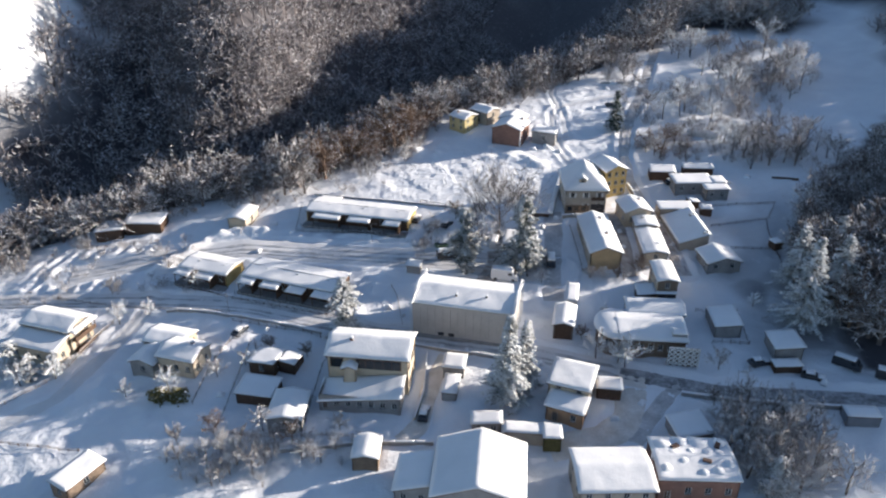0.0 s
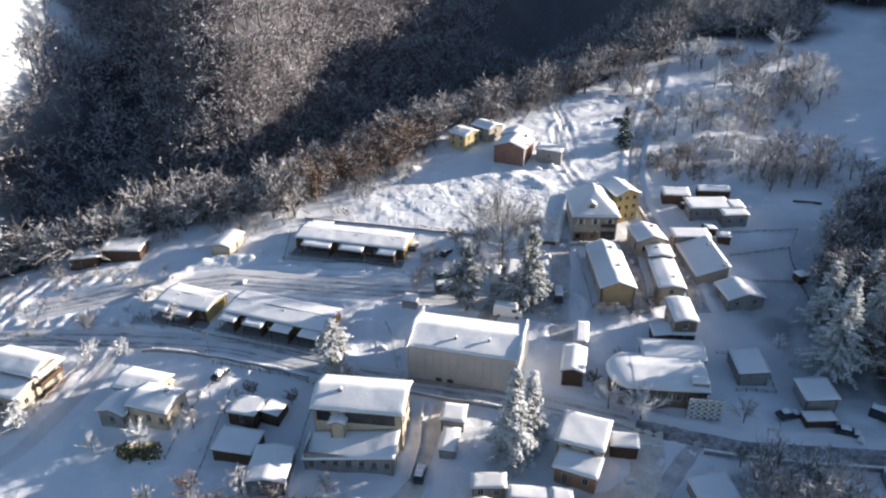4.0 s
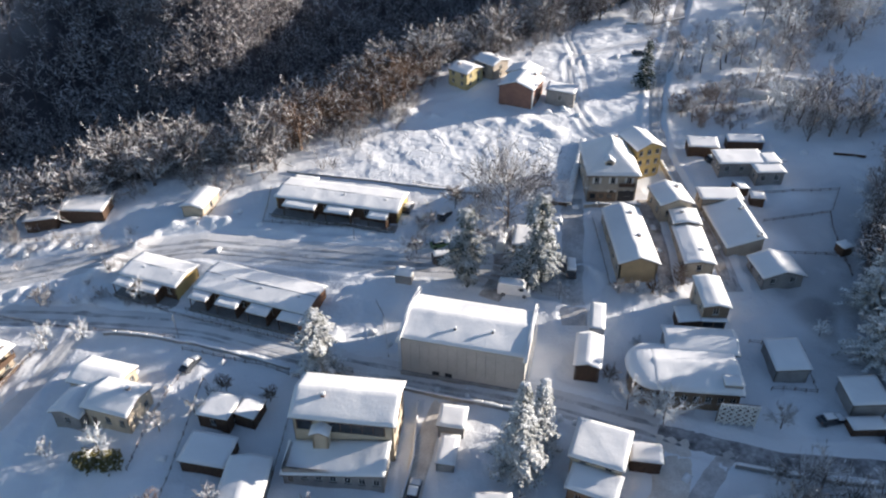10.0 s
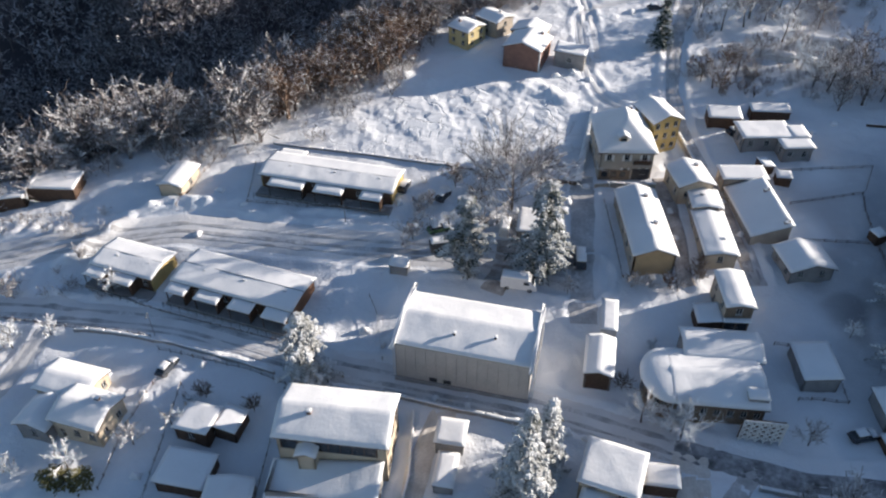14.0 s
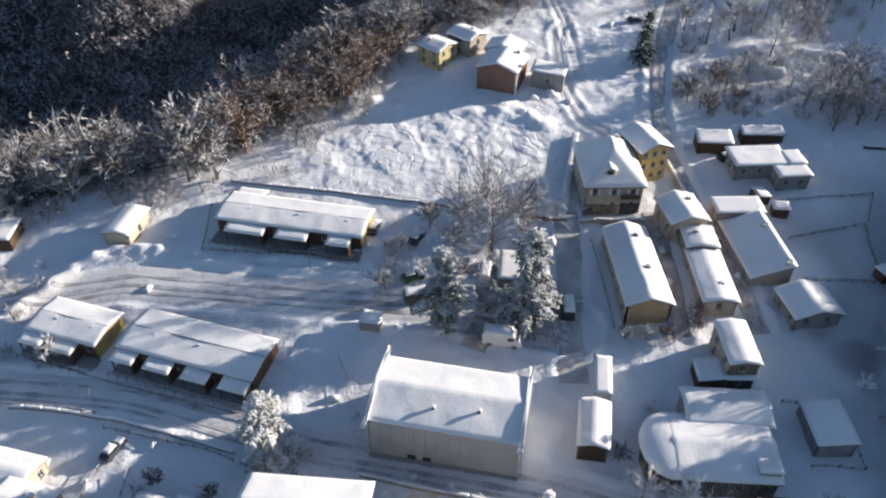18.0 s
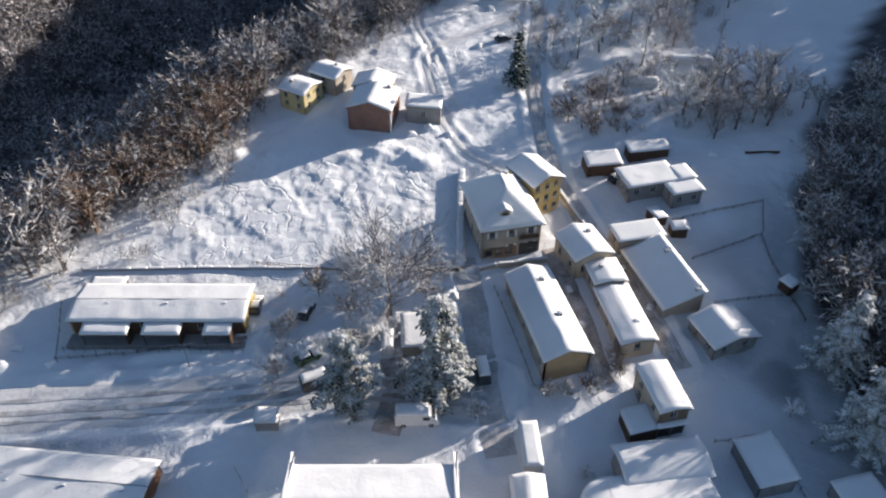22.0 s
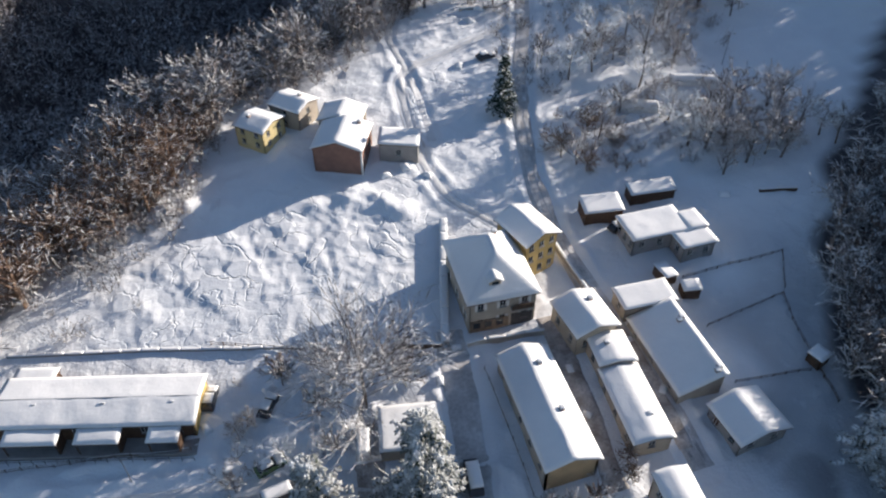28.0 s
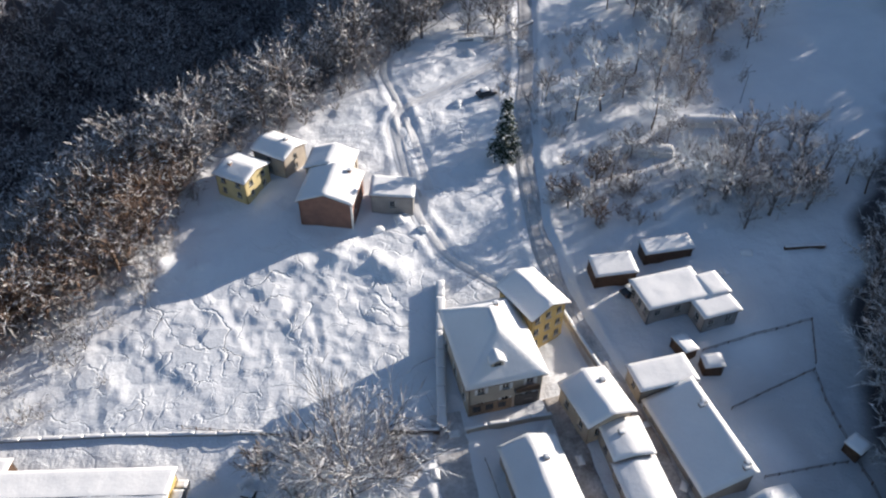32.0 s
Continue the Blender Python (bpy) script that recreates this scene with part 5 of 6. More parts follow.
forest("slope_woodland", "dense brown thicket at the foot of the shaded slope",
       scatter(rng, 76, 100, 121, 148, 3.0, lambda x, y: open_right(x - 2, y) & (x < 98)), edge_t, BARK_RUSSET, rng, 0.7, 1.15)
forest("upland_woodland", "leafless wood closing the far end of the shelf",
       scatter(rng, 40, 420, 285, 560, 5.4, lambda x, y: (upland(x, y) > 0.5) & (off_edge(x, y) < 3) & seen_far(x, y)), frost_t, BARK_FROST, rng, 0.8, 1.3)
forest("brush", "low leafless brush along the wood's edge and in the field corner",
       scatter(rng, -130, 60, 150, 290, 2.7, lambda x, y: ((off_edge(x, y) > -4.5) & (off_edge(x, y) < 5) & (lattice_noise(x, y, 8, 66) > -0.35) & (y < 275) & (x < 45)) | ((x > -44) & (x < -9) & (y > 189.5 - 0.2 * (x + 20)) & (off_edge(x, y) > -13) & (off_edge(x, y) < 2) & (lattice_noise(x, y, 6, 67) > 0.05))), shrub_t, BARK_EDGE, rng, 0.6, 1.3)
forest("brush", "tangled leafless brush between the lane and the hillside",
       scatter(rng, 56, 118, 199, 219, 4.8, lambda x, y: (line_distance(x, y, FAR_ROAD)[0] > 2.6) & (lattice_noise(x, y, 9, 68) > -0.25) & (x < 70 + 2.4 * (y - 198)) & (y < 216) & (x < 100)), shrub_t, BARK_FROST, rng, 0.3, 0.7)
forest("russet_brush", "reddish leafless bushes beside the lane",
       scatter(rng, 57, 74, 205, 222, 2.6, lambda x, y: (line_distance(x, y, FAR_ROAD)[0] > 2.8) & (lattice_noise(x, y, 8, 69) > 0.2)), shrub_t, BARK_RUSSET, rng, 0.5, 0.95)
forest("frosted_trees", "frosted leafless trees at the foot of the slope",
       scatter(rng, 78, 116, 200, 217, 6.6, lambda x, y: (x > 78 + 0.9 * (y - 200)) & (x < 104 + 0.7 * (y - 200))), frost_t, BARK_FROST, rng, 0.5, 0.85)
forest("thicket", "brown leafless thicket beside the ruined house",
       scatter(rng, 46, 66, 84, 106, 3.0, lambda x, y: ((x - 55.5) / 8.5) ** 2 + ((y - 95) / 10) ** 2 < 1), frost_t, BARK_FROST, rng, 0.4, 0.75)
forest("thicket", "pale leafless thicket along the garden fence",
       scatter(rng, -52, -12, 90, 104, 3.2, lambda x, y: (((x + 36) / 13) ** 2 + ((y - 97) / 6) ** 2 < 1) | (((x + 19) / 4) ** 2 + ((y - 98.5) / 4) ** 2 < 1)), edge_t, BARK_FROST, rng, 0.22, 0.42)
forest("shrubs", "low leafless shrubs poking from the snow",
       scatter(rng, -110, 110, 90, 300, 4.2, lambda x, y: (off_edge(x, y) < 0) & (
           ((x > 58) & (x < 110) & (y > 199) & (y < 270) & (lattice_noise(x, y, 9, 61) > -0.2)) | ((x < -58) & (x > -100) & (y > 148) & (y < 172) & (lattice_noise(x, y, 7, 62) > 0)) |
           ((x > -8) & (x < 17) & (y > 158) & (y < 179) & (lattice_noise(x, y, 6, 64) > -0.1)) | ((x > 28) & (x < 46) & (y > 145) & (y < 149.5)) | ((x > -48) & (x < -20) & (y > 124) & (y < 130) & (lattice_noise(x, y, 6, 65) > 0.1)) |
           ((x > -40) & (x < -8) & (y > 192) & (y < 206) & (lattice_noise(x, y, 6, 63) > 0.1)))), shrub_t, BARK_FROST, rng, 0.5, 1.0)


def leafless_tree(label, x, y, h, rng, limbs=9, subs=6, twigs=5, mat=BARK_FROST, thick=1.0, spread=0.5, group="", wide=0.045, stout=0.07):
    root = thing("leafless_tree", pose(x, y, gz(x, y) - 0.1), label, "tree", group)
    a, b = bare_tree(rng, h, limbs, subs, twigs, thick, spread, False, wide, True, 0.2, stout)
    for nm, (v, f), m in (("trunk", a, TRUNK), ("crown", b, mat)):
        ob = new(nm, mesh_from(nm, v, f, m))
        ob.parent = root
    return root


leafless_tree("large spreading leafless tree beside the carport", 13.8, 168.4, 14.5, rng, 26, 14, 10, BARK_EDGE, 1.2, 0.85, "", 0.032, 0.05)
kinds = [leafless_tree("leafless roadside tree dusted with snow", 62 + 7 * i, 208 + 6 * i, (7.5, 8.5, 6.5, 9.5)[i], rng, 12, 7, 6, (BARK_FROST, BARK_EDGE, BARK_FROST, BARK_WHITE)[i], 1.5, 0.62, "trees across the lane") for i in range(4)]
spots = scatter(rng, 57, 128, 200, 300, 6.4, lambda x, y: (off_edge(x, y) < -4) & (line_distance(x, y, FAR_ROAD)[0] > 4) & (x > 58) & ((y > 218) | (x > 84)) & ~((x > 100) & (y > 205) & (y < 245)) & (lattice_noise(x, y, 16, 71) > -0.35) & ~((x > 60) & (x < 140) & (y > 216 + 0.2 * (x - 77)) & (y < 234 + 0.27 * (x - 77)) & (lattice_noise(x, y, 7, 72) < 0.5)))
for i, (x, y, z) in enumerate(spots):
    k = copy_thing(kinds[i % 4], pose(x, y, z, 0, 0, 67 * i) @ Matrix.Diagonal((1, 1, 1, 1)))
    s = 0.8 + 0.6 * ((i * 37) % 11) / 11
    k.scale = (s, s, s)
for x, y, h, m in ((-53.5, 115.4, 4.6, BARK_WHITE), (-86, 121, 5, BARK_WHITE), (-79, 122, 4.5, BARK_WHITE), (-41, 96, 5, BARK_FROST), (-36, 97, 5, BARK_FROST), (-33, 95, 5.5, BARK_FROST), (-39, 99, 4.5, BARK_FROST), (-4, 169, 3.5, BARK_FROST), (3, 175, 4, BARK_FROST), (-5, 161, 3.5, BARK_FROST), (7, 170, 4.5, BARK_EDGE), (22, 146.5, 3, BARK_FROST), (-58, 150, 4.5, BARK_WHITE), (-72, 139, 5, BARK_WHITE), (-40, 122, 3.5, BARK_WHITE), (-45, 119, 4, BARK_FROST), (-42, 104, 4.4, BARK_RUSSET), (-36, 101, 4.0, BARK_FROST), (-30, 97.5, 4, BARK_FROST), (-46, 97, 4, BARK_FROST), (-24, 98, 3.6, BARK_FROST), (-38, 93, 4, BARK_FROST), (-33, 104.6, 5, BARK_FROST), (-27, 101, 5, BARK_RUSSET), (-48, 102, 3.5, BARK_FROST), (-19, 104, 3.5, BARK_FROST), (57, 102, 7, BARK_RUSSET), (50, 102.5, 6, BARK), (62, 98, 7.5, BARK), (49, 107, 4, BARK_FROST), (64, 87, 8, BARK), (-78, 150.5, 4, BARK_FROST), (-66, 141, 3.5, BARK_WHITE), (-36, 127, 3, BARK), (-28, 124.5, 3, BARK), (-62, 115, 3.5, BARK_WHITE), (20, 170, 5, BARK), (9, 177, 4, BARK), (-2, 170, 3, BARK_FROST), (2, 163.5, 3.5, BARK_WHITE), (45, 150.5, 3, BARK_RUSSET), (28, 127, 3, BARK),
                   (53.5, 106.8, 4.5, BARK_RUSSET), (53, 117, 4.5, BARK), (51, 97, 7.5, BARK), (55, 95, 8, BARK), (58, 97, 8.5, BARK), (54, 90, 8.5, BARK), (60, 91, 8, BARK), (33, 147.5, 3.0, BARK_FROST), (36, 147, 2.6, BARK_FROST), (39, 147, 3, BARK_RUSSET), (34, 134, 2.5, BARK_WHITE), (44, 148, 3.2, BARK), (66, 136, 3.0, BARK_WHITE),
                   (30, 121.2, 5.5, BARK_WHITE), (35.2, 118.4, 6.5, BARK_WHITE), (34.0, 119.6, 5.0, BARK_WHITE), (3, 176, 5, BARK), (8, 163, 4, BARK_FROST), (60, 211, 6, BARK_RUSSET), (66, 214, 6, BARK_RUSSET), (63, 206, 5, BARK_RUSSET)):
    m = BARK_FROST if x > 48 and y < 118 else m
    leafless_tree("small leafless garden tree with snow on its twigs", x, y, h * 1.1, rng, 12, 7, 7, m, 1.6, 0.6, "garden trees", 0.03)


def bough(v, f, p, d, ln, wd, droop, rng):
    """One flattened drooping spray: a ridge over two sides that ends in a point."""
    side = np.cross(d, [0, 0, 1.0])
    side /= np.linalg.norm(side) + 1e-9
    i = len(v)
    m = p + d * ln * 0.55 + [0, 0, -droop * 0.35 * ln]
    t = p + d * ln + [0, 0, -droop * ln]
    v += [p, m + side * wd + [0, 0, -0.25 * wd], m - side * wd + [0, 0, -0.25 * wd], m + [0, 0, 0.22 * wd], t, m + [0, 0, -0.3 * wd]]
    f += [(i, i + 3, i + 1), (i, i + 2, i + 3), (i + 3, i + 4, i + 1), (i + 3, i + 2, i + 4), (i, i + 1, i + 5), (i, i + 5, i + 2), (i + 1, i + 4, i + 5), (i + 5, i + 4, i + 2)]


def conifer(label, x, y, h, r, mat, rng, group="", whorls=15, per=9, ragged=0.25, round_top=False, lobes=0.0):
    root = thing("conifer", pose(x, y, gz(x, y) - 0.1), label, "tree", group)
    v, f = [], []
    for i in range(whorls):
        k = (i + rng.uniform(0, 0.8)) / whorls
        z = h * (0.08 + 0.9 * k)
        rr = r * ((1 - k) ** 0.36 * (0.78 + 0.3 * math.sin(9 * k + h)) if round_top else (1 - k) ** 0.8) + 0.15
        for j in range(max(4, int(per * (1 - 0.5 * k)))):
            az = rng.uniform(0, 2 * math.pi)
            d = np.array([math.cos(az), math.sin(az), rng.uniform(-0.05, 0.35)])
            d /= np.linalg.norm(d)
            ln = rr * rng.uniform(1 - ragged, 1 + ragged * 0.6) * (1 + lobes * math.sin(2 * az + 5 * k + h) + lobes * 0.7 * math.sin(3 * az - 7 * k))
            p = np.array([0, 0, z + rng.normal(0, 0.15)])
            n = max(2, int(ln / 0.55))
            for s in range(n):
                q = p + d * ln * (s + 0.3) / n + [0, 0, -0.25 * ln * ((s + 0.3) / n) ** 2]
                for sg in (-1, 0, 1):
                    a2 = az + sg * rng.uniform(0.5, 1.0)
                    e = np.array([math.cos(a2), math.sin(a2), rng.uniform(-0.2, 0.2)])
                    bough(v, f, q, e, rng.uniform(0.5, 0.95), rng.uniform(0.14, 0.26), rng.uniform(0.2, 0.6), rng)
    tv, tf = segs_mesh([[0, 0, -0.5, 0, 0, h * 0.55, 0.035 * h * 0.5, 0.02 * h * 0.5], [0, 0, h * 0.55, 0, 0, h, 0.02 * h * 0.5, 0.02]])
    for nm, a, b, m in (("trunk", tv, tf, TRUNK), ("crown", v, f, mat)):
        ob = new(nm, mesh_from(nm, np.array(a), np.array(b), m))
        ob.parent = root
    return root


conifer("snow-laden spruce beside the prefab row", -20.5, 130.4, 14.5, 4.3, NEEDLE_WHITE, rng, "", 26, 18, 0.4, True, 0.12)
conifer("tall snow-laden fir by the roadside", 11.6, 109.6, 20.0, 3.9, NEEDLE_WHITE, rng, "", 36, 15, 0.4, False, 0.15)
conifer("second snow-laden fir by the roadside", 15.2, 114.4, 15.0, 2.9, NEEDLE_WHITE, rng, "", 26, 12, 0.4, False, 0.15)
conifer("snowy cedar with ragged crown by the yard", 4.9, 152.4, 17.0, 4.2, NEEDLE, rng, "", 30, 20, 0.55, True, 0.26)
conifer("snowy cedar with heavy white boughs", 18.3, 152.6, 19.0, 4.4, NEEDLE, rng, "", 34, 22, 0.55, True, 0.22)
conifer("dark narrow spruce beside the lane", 53.6, 226.5, 13.5, 3.1, NEEDLE_DARK, rng, "", 24, 12, 0.3)
for x, y, h, r in ((73.5, 129.5, 21, 5.0), (76.5, 141.5, 16, 4.3), (82, 134, 18, 4.6), (87, 147, 15, 4.2), (53, 88, 8, 3)):
    conifer("tall shaded spruce laden with snow at the wood's edge", x, y, h, r, NEEDLE_WHITE, rng, "spruces at the wood's edge", int(h * 1.5), 15, 0.45, False, 0.15)
for x, y, s in ((-90, 126.5, 7.5), (-84.5, 123.0, 6.0), (-80, 124.5, 5.0), (-93, 121, 6.0), (35.5, 121.5, 3.6)):
    conifer("snow-covered garden conifer in a yard", x, y, s, s * 0.42, NEEDLE_WHITE, rng, "garden conifers", 9, 8, 0.35, True)
hedge_rng = np.random.default_rng(3)
for x, y, r in ((-54.5, 113.4, 2.6), (-51.0, 113.0, 2.4)):
    conifer("rounded olive garden hedge with patches of snow", x, y, 2.8, r, HEDGE, hedge_rng, "garden hedges", 9, 14, 0.3, True)


# ---- vehicles ----
def loft(sections):
    """A closed skin through rings of equally many points."""
    bm = bmesh.new()
    rings = [[bm.verts.new(p) for p in ring] for ring in sections]
    n = len(rings[0])
    for a, b in zip(rings[:-1], rings[1:]):
        for i in range(n):
            bm.faces.new((a[i], a[(i + 1) % n], b[(i + 1) % n], b[i]))
    bm.faces.new(rings[0][::-1])
    bm.faces.new(rings[-1])
    return finish(bm)


def ring(x, hw, z0, z1, tuck=0.12):
    return [(x, -hw, z0), (x, -hw, (z0 + z1) / 2), (x, -hw + tuck, z1), (x, hw - tuck, z1), (x, hw, (z0 + z1) / 2), (x, hw, z0)]


def car(label, m, paint, van=False, group="parked cars", snow=0.2):
    root = thing("van" if van else "car", m, label, "van" if van else "car", group)
    ln, hw = (2.6, 0.98) if van else (2.1, 0.87)
    if van:
        prof = ((-2.6, 0.4, 1.9), (-2.5, 0.35, 2.15), (1.2, 0.35, 2.2), (1.7, 0.35, 1.9), (2.2, 0.35, 1.25), (2.6, 0.4, 1.0))
    else:
        prof = ((-2.1, 0.45, 0.85), (-1.95, 0.3, 1.0), (-1.5, 0.28, 1.05), (1.0, 0.28, 0.98), (1.9, 0.3, 0.85), (2.1, 0.4, 0.6))
    part("body", loft([ring(x, hw, a, b) for x, a, b in prof]), paint, root, smooth=False)
    if not van:
        part("cabin", loft([ring(x, hw - 0.08 - k, 0.95, z, 0.16) for x, z, k in ((-1.75, 1.0, 0), (-1.25, 1.42, 0.06), (0.1, 1.46, 0.06), (0.85, 1.0, 0))]), GLASS, root)
        part("roof", loft([ring(x, hw - 0.2, z - 0.06, z, 0.05) for x, z in ((-1.25, 1.46), (-0.5, 1.5), (0.15, 1.48))]), paint, root)
    else:
        part("windscreen", loft([ring(x, hw - 0.1, z - 0.03, z, 0.05) for x, z in ((1.72, 1.92), (2.15, 1.36))]), GLASS, root)
        for sy in (-1, 1):
            part("side_window", boxed(0.7, 1.5, sy * hw - 0.02, sy * hw + 0.02, 1.35, 1.85), GLASS, root)
    top, a, b = (2.2, -2.4, 1.3) if van else (1.5, -1.35, 0.25)
    part("snow_cover", cap_mesh(b - a, 1.7 if van else 1.35, top, lambda u, v: 0.0, snow, -0.03, 0.3, 0.04), SNOW_ROOF, root, "snow on the roof", True).matrix_basis = pose((a + b) / 2, 0, 0)
    if not van:
        part("snow_cover", cap_mesh(1.1, 1.5, 0.96, roof_z("left", 0.1, 1.1, 1.5), snow * 0.8, -0.05, 0.3, 0.03), SNOW_ROOF, root, "snow on the bonnet", True).matrix_basis = pose(1.4, 0, -0.04)
    for sx in (-1, 1):
        for sy in (-1, 1):
            bm = bmesh.new()
            bmesh.ops.create_cone(bm, cap_ends=True, segments=14, radius1=0.33, radius2=0.33, depth=0.22)
            w = part("wheel", bm, RUBBER, root)
            w.matrix_basis = pose(sx * ln * 0.63, sy * (hw - 0.1), 0.33, 90, 0, 0)
            bm = bmesh.new()
            bmesh.ops.create_cone(bm, cap_ends=True, segments=10, radius1=0.19, radius2=0.17, depth=0.24)
            part("rim", bm, METAL, w)
    for sy in (-1, 1):
        part("headlight", boxed(ln - 0.12, ln + 0.02, sy * (hw - 0.3) - 0.14, sy * (hw - 0.3) + 0.14, 0.6, 0.75, 0.02), WHITE, root)
        part("tail_light", boxed(-ln - 0.02, -ln + 0.1, sy * (hw - 0.2) - 0.08, sy * (hw - 0.2) + 0.08, 0.7, 0.9, 0.02), BRICK, root)
    return root


def on_ground(x, y, yaw, dz=0.0):
    return pose(x, y, gz(x, y) + dz, 0, 0, yaw)


car("white van with snow on its roof parked in the yard", on_ground(13.8, 148.0, -12) @ Matrix.Scale(1.2, 4), CAR_WHITE, True, snow=0.4)
car("dark van under deep snow by the driveway", on_ground(25.0, 153.8, 84), CAR_DARK, True, snow=0.8)
car("white van beside the carport under snow", on_ground(12.3, 162.6, 78), CAR_WHITE, True)
dark_car = car("dark car with snow on its roof and bonnet", on_ground(-43.6, 132.8, 68), CAR_DARK)
for x, y, yaw in ((-7.2, 175.5, 75), (56.5, 246.5, 8), (69.5, 113.5, -20), (62.5, 190.5, 15), (0.6, 171.8, 60), (-3.8, 107.0, 80), (61.0, 118.0, 10)):
    copy_thing(dark_car, on_ground(x, y, yaw))
car("green car half covered with snow by the trees", on_ground(-0.2, 163.0, 20), CAR_GREEN)
car("van buried under a rounded heap of snow", on_ground(0.8, 158.4, 12), CAR_DARK, True, snow=0.7)
car("dark lorry-like van under snow at the shaded verge", on_ground(77.3, 116.6, -38), CAR_DARK, True)
car("dark van behind another at the shaded verge", on_ground(83.5, 112.5, -28), CAR_DARK, True)


# ---- fences, walls, poles ----
def fence(label, pts, h=1.1, mat=DARKMETAL, rails=2, gap=2.0, snow=True, group="fences"):
    """Posts and rails along a polyline; its parts stand where the ground lets them."""
    x0, y0 = pts[0]
    z0 = gz(x0, y0)
    root = thing("fence", pose(x0, y0, z0), label, "fence", group)
    for (ax, ay), (bx, by) in zip(pts[:-1], pts[1:]):
        ln = math.hypot(bx - ax, by - ay)
        k = max(1, round(ln / gap))
        yaw = math.degrees(math.atan2(by - ay, bx - ax))
        q = [(ax + (bx - ax) * i / k, ay + (by - ay) * i / k) for i in range(k + 1)]
        zs = [gz(*c) - z0 for c in q]
        for i in range(k + 1):
            part("post", boxed(-0.045, 0.045, -0.045, 0.045, -0.3, h), mat, root).matrix_basis = pose(q[i][0] - x0, q[i][1] - y0, zs[i], 0, 0, yaw)
        for i in range(k):
            sl = math.degrees(math.atan2(zs[i + 1] - zs[i], ln / k))
            m = pose(q[i][0] - x0, q[i][1] - y0, zs[i], 0, 0, yaw) @ pose(0, 0, 0, 0, -sl, 0)
            for r in range(rails):
                zz = h * (r + 0.7) / rails
                part("rail", boxed(0.05, ln / k - 0.05, -0.02, 0.02, zz - 0.04, zz + 0.04), mat, root).matrix_basis = m
            if snow:
                part("snow_cap", boxed(0.0, ln / k, -0.035, 0.035, h * (rails - 0.3) / rails + 0.036, h * (rails - 0.3) / rails + 0.09, 0.015), SNOW_ROOF, root).matrix_basis = m
    return root


def low_wall(label, pts, h=1.0, mat=CONCRETE, th=0.35, snow=0.3):
    x0, y0 = pts[0]
    z0 = gz(x0, y0)
    root = thing("garden_wall", pose(x0, y0, z0), label, "wall", "garden walls")
    for (ax, ay), (bx, by) in zip(pts[:-1], pts[1:]):
        ln = math.hypot(bx - ax, by - ay)
        k = max(1, round(ln / 3.0))
        yaw = math.degrees(math.atan2(by - ay, bx - ax))
        for i in range(k):
            px, py = ax + (bx - ax) * i / k, ay + (by - ay) * i / k
            qx, qy = ax + (bx - ax) * (i + 1) / k, ay + (by - ay) * (i + 1) / k
            sl = math.degrees(math.atan2(gz(qx, qy) - gz(px, py), ln / k))
            m = pose(px - x0, py - y0, gz(px, py) - z0, 0, 0, yaw) @ pose(0, 0, 0, 0, -sl, 0)
            part("wall_section", boxed(0, ln / k, -th / 2, th / 2, -0.8, h), mat, root).matrix_basis = m
            part("snow_cap", cap_mesh(ln / k, th + 0.1, h, lambda u, v: 0.0, snow, 0.0, 0.3, 0.04), SNOW_ROOF, root, "", True).matrix_basis = m @ pose(ln / k / 2, 0, 0)
    return root


low_wall("garden wall of the inn with a cap of snow", ((50.3, 190.6), (51.0, 184), (51.8, 177.5)), 1.1)
low_wall("front garden wall of the inn", ((30.5, 174.2), (42.0, 173.0)), 1.0, BEIGE)
low_wall("roadside wall below the sports hall", ((-8, 126.6), (4, 123.2), (16, 119.8)), 0.7)
low_wall("low snow-capped wall along the field", ((-36, 191.6), (-14, 186.6), (7, 181.0)), 0.35, CONCRETE, 0.4, 0.25)
low_wall("snow-capped wall beside the inn's lane", ((27.4, 175.6), (30.6, 188), (34.0, 200.5)), 0.9, CONCRETE, 1.2, 0.35)
low_wall("retaining wall beside the field path", ((20.0, 177.4), (27.0, 175.2)), 1.1, WOOD)
fence("dark meadow fence of posts and rails", ((66.5, 167.6), (73, 168.8), (81, 170.0), (79.4, 165.1), (78.3, 157), (77.8, 151)), 0.75, WOOD, 2, 2.0, False)
fence("dark garden fence in the shade", ((65.2, 157.4), (76.8, 156.4)), 0.75, WOOD, 2, 2.0, False)
fence("dark garden fence behind the sheds", ((67.5, 177.4), (76, 177.8), (86, 178.0), (82, 171)), 0.75, WOOD, 2, 2.0, False)
fence("roadside fence with snow on the rails", ((-46, 136.6), (-30, 132.0), (-22, 128.2)), 1.0, WOOD)
fence("garden fence by the huts", ((-44, 104.4), (-33, 103.0), (-22, 102.6), (-11, 101.6)), 0.9, WOOD_L)
fence("field fence along the prefab row", ((-52, 171.5), (-47, 190)), 1.0, WOOD)
fence("sunlit roadside fence by the inn lane", ((-6.5, 185.5), (8, 180.0)), 0.9, WOOD)
fence("fence round the hut plot", ((-95, 172), (-86, 171.5), (-74, 172.5)), 1.0, WOOD)
fence("lane fence by the cream house", ((-73, 141), (-79, 122), (-92, 110)), 1.0, WOOD_L)

low_wall("dark retaining wall at the far end of the lane", ((56.5, 267), (61, 266.2), (65, 265.5), (70, 267.5), (75, 269.5)), 0.5, CONCRETE, 0.4, 0.5)

